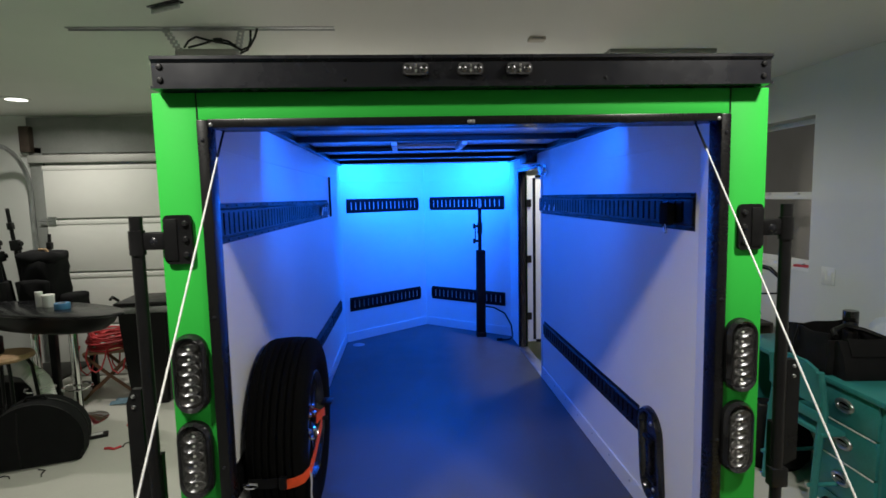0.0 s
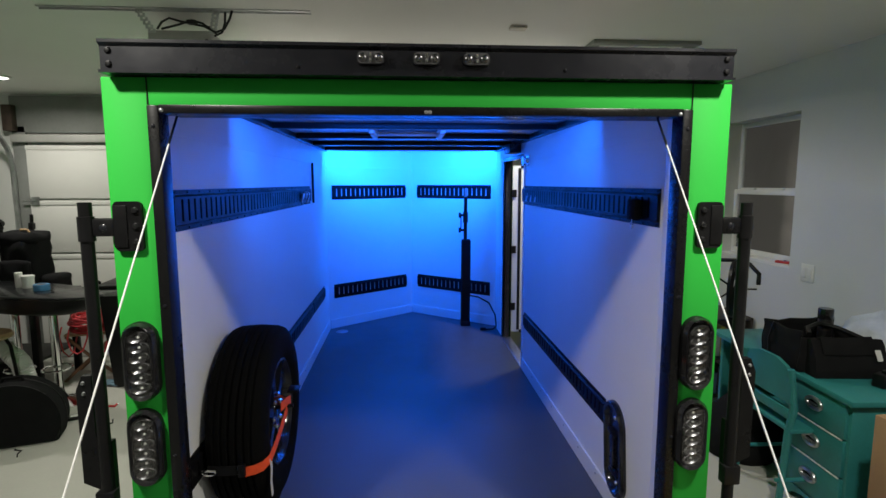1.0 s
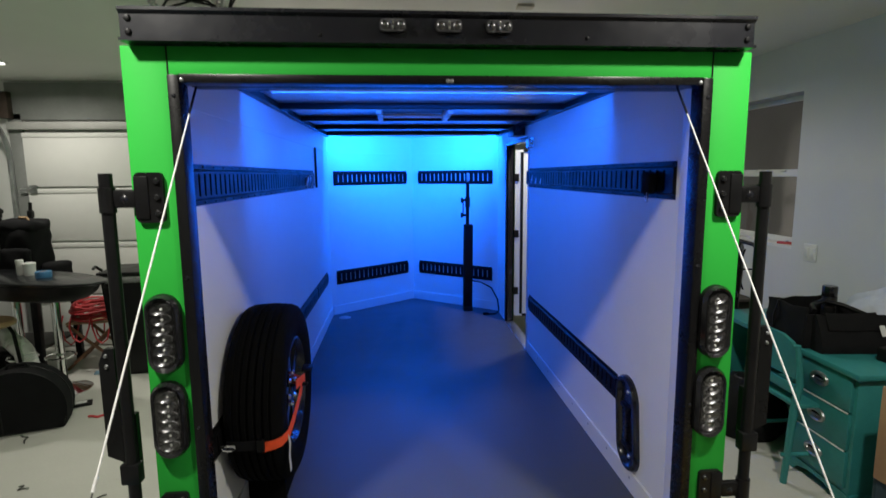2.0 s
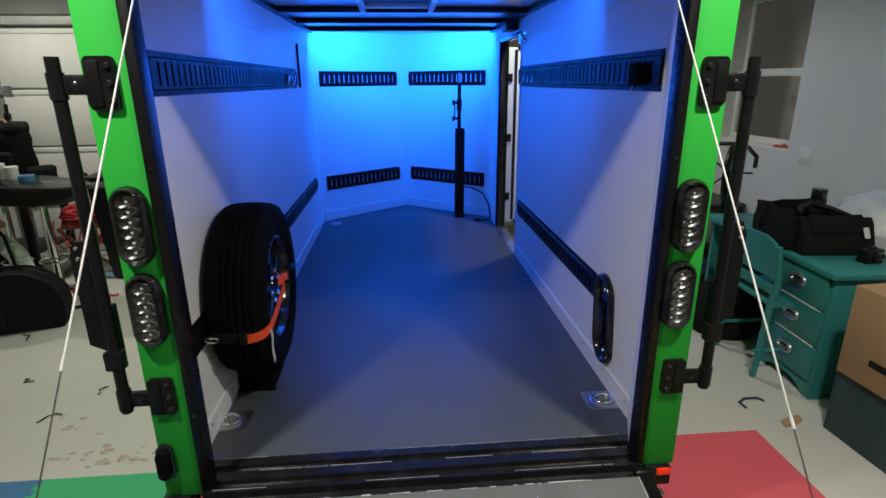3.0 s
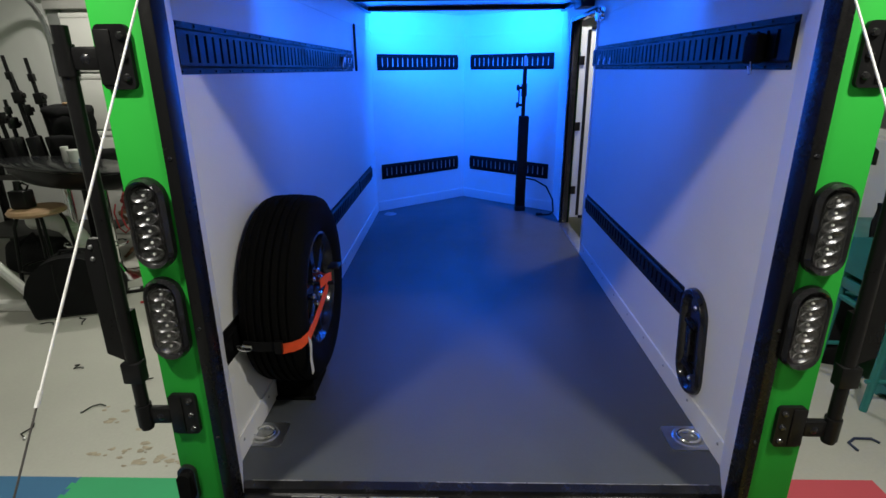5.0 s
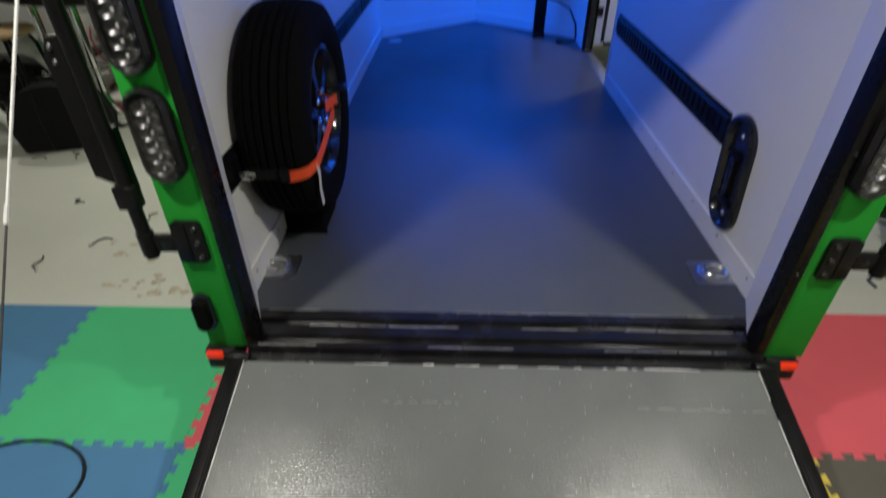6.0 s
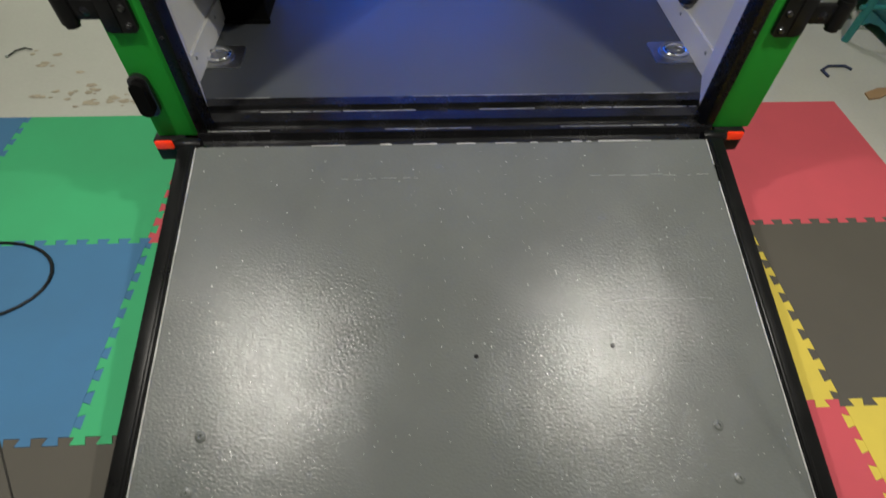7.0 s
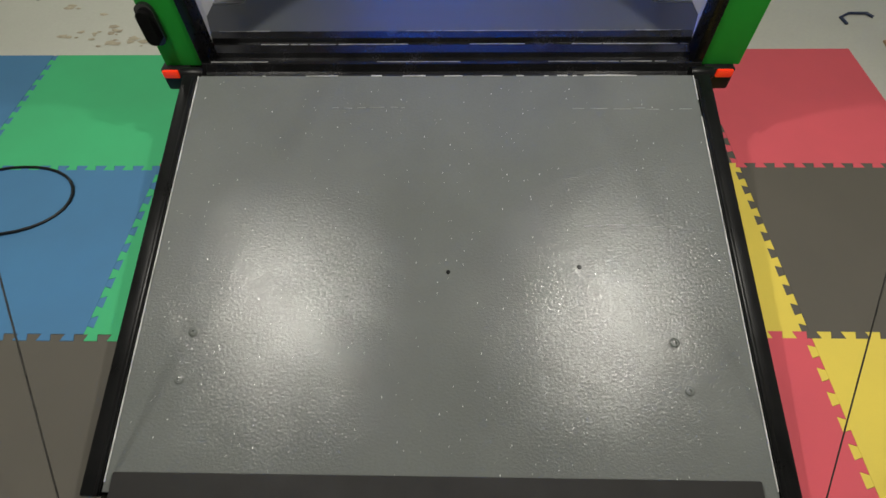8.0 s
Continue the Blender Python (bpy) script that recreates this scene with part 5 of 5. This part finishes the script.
part("front_pocket", slump(box(B(), -.13, .13, -.165, -.10, .05, .30, .03), .02), CLOTH, pack, smooth=60)
part("strap_loop", tube(B(), [(-.05, 0, .50), (-.03, -.01, .54), (.03, -.01, .54), (.05, 0, .50)], .01, 8), TAN, pack, "tan grab loop")
part("side_pouch", slump(box(B(), .16, .32, -.08, .1, 0, .16, .03), .015), CLOTH, pack, smooth=60)
mixer = thing("audio_mixer", "silver flat equipment case with dark knobs on the bench", "mixer", pose(-3.72, 3.07, .785, 0, 0, -10))
part("body", box(B(), -.19, .19, -.10, .10, 0, .06, .008), STEEL, mixer)
for k in range(5):
    part("knob", lathe(B(), [(0, .016), (.014, .014), (.016, 0)], pose(-.14 + .07 * k, -.10, .03, 90, 0, 0), 12), BLACK, mixer)
random.seed(8)
for k, (x, y, h, lean) in enumerate(((-3.44, 3.24, .90, -6), (-3.56, 3.18, .92, -6), (-3.68, 3.08, .66, -6), (-3.76, 3.0, .72, -4), (-3.52, 3.38, .62, -5), (-3.62, 3.31, .74, -7), (-3.72, 3.2, .58, -3), (-3.79, 3.12, .64, -6), (-3.95, 3.05, .60, -5), (-3.36, 3.42, .66, 4))):
    st = thing("clamp_stand", "slim black upright stand with clamps on the work bench", "stand", pose(x, y, .785, 0, lean, 10 * k), group="upright stands on the bench")
    part("pole", tube(B(), [(0, 0, 0), (0, 0, h * .5), (0, 0, h)], [.02, .017, .014], 8), BLACK, st)
    part("base", box(B(), -.035, .035, -.05, .05, 0, .28, .012), PLASTIC, st)
    part("clamp", box(B(), -.03, .045, -.025, .025, h * .6, h * .6 + .09, .01), PLASTIC, st)
    part("knob", lathe(B(), [(0, 0), (.02, 0), (.022, .02), (0, .024)], pose(.04, 0, h * .66, 0, 90, 0), 10), PLASTIC, st)
    part("upper_clamp", box(B(), -.022, .022, -.02, .02, h * .8, h * .8 + .06, .006), PLASTIC, st)
bin_ = thing("wheelie_bin", "black plastic bin with a grey bag over its rim", "bin", pose(-2.40, 3.20, 0, 0, 0, 5))
bm = B()
lo = [bm.verts.new((x, y, 0)) for x, y in ((-.15, -.17), (.15, -.17), (.15, .17), (-.15, .17))]
hi = [bm.verts.new((x, y, .86)) for x, y in ((-.2, -.22), (.2, -.22), (.2, .22), (-.2, .22))]
bm.faces.new(lo[::-1])
bm.faces.new(hi)
for i in range(4):
    bm.faces.new((lo[i], lo[(i + 1) % 4], hi[(i + 1) % 4], hi[i]))
bmesh.ops.bevel(bm, geom=list(bm.edges), offset=.02, segments=2, affect="EDGES")
part("body", bm, PLASTIC, bin_)
part("lid", box(B(), -.215, .215, -.235, .235, .855, .89, .012), PLASTIC, bin_)
part("bag_rim", box(B(), -.222, .222, -.242, .242, .80, .852, .014), mat("grey_bag", (.2, .2, .2), .4, var=.3, size=.05, bump=.6), bin_, "grey bag edge")
for s in (-1, 1):
    part("wheel", lathe(B(), [(0, -.02), (.05, -.02), (.05, .02), (0, .02)], pose(s * .13, .16, .05, 0, 90, 0), 16), RUBBER, bin_)
part("handle", tube(B(), [(-.22, -.1, .89), (-.25, -.14, .93), (-.24, -.2, .92)], .012, 8), PLASTIC, bin_)
fold = thing("folding_stool", "small folding wooden stool with crossed legs", "folding stool", pose(-2.84, 3.38, 0, 0, 0, 10))
BROWNW = mat("brown_wood", (.20, .10, .055), .5, var=.2, size=.15)
for k in range(4):
    part("seat_slat", box(B(), -.20, .20, -.16 + .085 * k, -.09 + .085 * k, .40, .42, .004), TAN, fold)
for y in (-.15, .16):
    for s in (-1, 1):
        part("crossed_leg", tube(B(), [(s * -.22, y, .0), (0, y + .01 * s, .21), (s * .19, y, .40)], .014, 8), BROWNW, fold)
part("stretcher", tube(B(), [(-.16, -.15, .07), (-.16, .16, .07)], .01, 8), BROWNW, fold)
coil = thing("red_cable_coil", "coil of red extension cable heaped on the folding stool", "cable", pose(-2.82, 3.36, .42))
REDC = mat("red_cable", (.62, .05, .06), .5, var=.15, size=.05)
random.seed(14)
for k in range(20):
    bm = B()
    r0 = random.uniform(.13, .215)
    ph, z = random.uniform(0, 6), .012 + .0065 * k
    drop = random.uniform(.0, .02)
    tube(bm, [((r0 + .012 * math.sin(3 * a + ph)) * math.cos(a), (r0 * .85) * math.sin(a), z + .015 * math.sin(2 * a + ph) + .01) for a in [radians(10 * q) for q in range(36)]], .0085, 6, True)
    part("turn", bm, REDC, coil)
for k in range(7):
    a = radians(-150 + 45 * k)
    w = random.uniform(.05, .10)
    d = random.uniform(.14, .3)
    x, y = .2 * math.cos(a), .19 * math.sin(a)
    part("hanging_loop", tube(B(), [(x - w, y, .05), (x * 1.1 - w, y * 1.15, -.03), (x * 1.12 - w * .6, y * 1.2, -d * .8), (x * 1.12, y * 1.2, -d), (x * 1.12 + w * .6, y * 1.2, -d * .8), (x * 1.1 + w, y * 1.15, -.03), (x + w, y, .05)], .0065, 6), REDC, coil, smooth=60)
duct = thing("flexible_duct", "ribbed white flexible duct bent on the floor", "duct", pose(-3.08, 2.72, 0))
path = [(-.35, .05, .46), (-.2, .03, .47), (-.05, 0, .44), (.05, -.02, .34), (.09, -.03, .2), (.1, -.03, .0)]
dense, rad = [], []
for i in range(len(path) - 1):
    for q in range(14):
        dense.append(Vector(path[i]).lerp(Vector(path[i + 1]), q / 14))
        rad.append(.066 + .005 * (q % 2))
part("hose", tube(B(), dense, rad, 16), TRIMWHITE, duct, smooth=50)
part("cuff", lathe(B(), [(.075, 0), (.078, .05), (.07, .06)], pose(.1, -.03, 0), 20), TRIMWHITE, duct)
gym = thing("exercise_machine", "white steel exercise machine frame with black pads", "exercise machine", pose(-3.42, 2.05, 0))
part("upright", box(B(), -.05, .05, -.05, .05, .05, .78, .01), TRIMWHITE, gym, "white steel upright")
part("slanting_strut", tube(B(), [(.02, .0, .62), (.12, .02, .5), (.42, .08, .05)], .032, 10), TRIMWHITE, gym, "white slanting strut")
part("floor_bar", box(B(), -.3, .5, .02, .10, 0, .06, .01), TRIMWHITE, gym)
part("seat_pad", box(B(), -.2, .22, -.14, .14, .78, .86, .03), CLOTH, gym, "black pad")
part("console", box(B(), -.1, .14, -.16, .1, .87, 1.02, .02), PLASTIC, gym, "black console")
part("grip", tube(B(), [(.1, -.1, .9), (.2, -.14, .84), (.3, -.14, .7), (.36, -.12, .62)], .02, 8), PLASTIC, gym)
part("weight_cover", box(B(), -.22, .02, -.22, -.05, .06, .56, .02), CLOTH, gym)
jug = thing("black_jug", "black plastic jug on the wooden stool seat", "jug", pose(-3.09, 2.33, .672))
part("body", box(B(), -.06, .06, -.05, .05, 0, .13, .015), PLASTIC, jug)
part("neck", lathe(B(), [(.03, .12), (.024, .15), (.022, .19), (0, .19)], pose(-.01, 0, 0), 14), PLASTIC, jug)
part("handle", tube(B(), [(.04, 0, .12), (.065, 0, .16), (.03, 0, .18), (.01, 0, .17)], .008, 8), PLASTIC, jug)

meter = thing("pocket_meter", "flat black pocket meter with a pale face on the concrete", "meter", pose(-2.50, 2.43, 0, 0, 0, 25))
part("case", box(B(), -.075, .075, -.04, .04, 0, .022, .006), PLASTIC, meter)
part("face", box(B(), -.03, .04, -.022, .022, .0222, .0238, .001), TRIMWHITE, meter, "pale dial face", smooth=0)
for x in (-.06, -.045):
    part("lead", tube(B(), [(x, -.03, .012), (x - .05, -.06, .01), (x - .08, -.05, .008)], .005, 6), REDC, meter, "red lead")
# floor litter: scraps of cable, tools and flakes of peeled paint
random.seed(33)
for k, (x, y, L, c) in enumerate(((-2.28, 2.22, .10, "red"), (-2.34, 2.62, .07, "red"), (-2.2, 2.3, .14, "black"), (-2.55, 1.92, .12, "black"), (-2.75, 1.88, .09, "black"), (-1.85, .98, .09, "black"), (-1.72, 1.22, .06, "black"), (-2.05, .80, .11, "black"), (-2.2, 1.35, .05, "black"))):
    sc = thing("wire_scrap", ("short red" if c == "red" else "short black") + " scrap of wire on the concrete", "wire", pose(x, y, 0, 0, 0, 40 * k), group="wire scraps on the floor")
    part("wire", tube(B(), [(-L / 2, 0, .006), (-L / 5, .02 * math.sin(k), .008), (L / 5, -.015, .006), (L / 2, .02, .006)], .0035 if c == "black" else .009, 6), REDC if c == "red" else PLASTIC, sc, smooth=60)
    part("tip", tube(B(), [(L / 2, .02, .006), (L / 2 + .012, .022, .006)], .006, 6), STEEL, sc)
cloth = thing("blue_rag", "crumpled pale blue rag on the floor", "rag", pose(-2.62, 3.12, 0))
bm = B()
g = [[bm.verts.new((-.12 + .24 * i / 8, -.07 + .14 * j / 6, .004 + .035 * abs(noise.noise((i * .7, j * .7, 2))))) for j in range(7)] for i in range(9)]
for i in range(8):
    for j in range(6):
        bm.faces.new((g[i][j], g[i + 1][j], g[i + 1][j + 1], g[i][j + 1]))
rg = part("rag", bm, mat("pale_blue_cloth", (.2, .33, .42), .9, var=.2, size=.04), cloth, smooth=60)
rg.modifiers.new("thick", "SOLIDIFY").thickness = .004
bm = B()
for k in range(34):
    x, y = random.choice(((-1.42, .66), (-1.36, .64), (-1.5, .70), (-1.7, .9)))
    x, y = x + random.gauss(0, .09), y + random.gauss(0, .04)
    if y < .57:
        y = .57 + random.uniform(0, .06)
    r = random.uniform(.005, .02)
    n = random.randint(5, 8)
    vs = [bm.verts.new((x + r * random.uniform(.5, 1.2) * math.cos(2 * math.pi * i / n) * 1.5, y + r * random.uniform(.5, 1.2) * math.sin(2 * math.pi * i / n), .0015)) for i in range(n)]
    top = bm.verts.new((x, y, .003))
    for i in range(n):
        bm.faces.new((vs[i], vs[(i + 1) % n], top))
tagged(part("paint_flakes", bm, mat("peeled_patch", (.42, .36, .28), .85, var=.3, size=.05), smooth=0), "brown flakes where the floor paint has peeled", "paint flakes", kind="stuff")
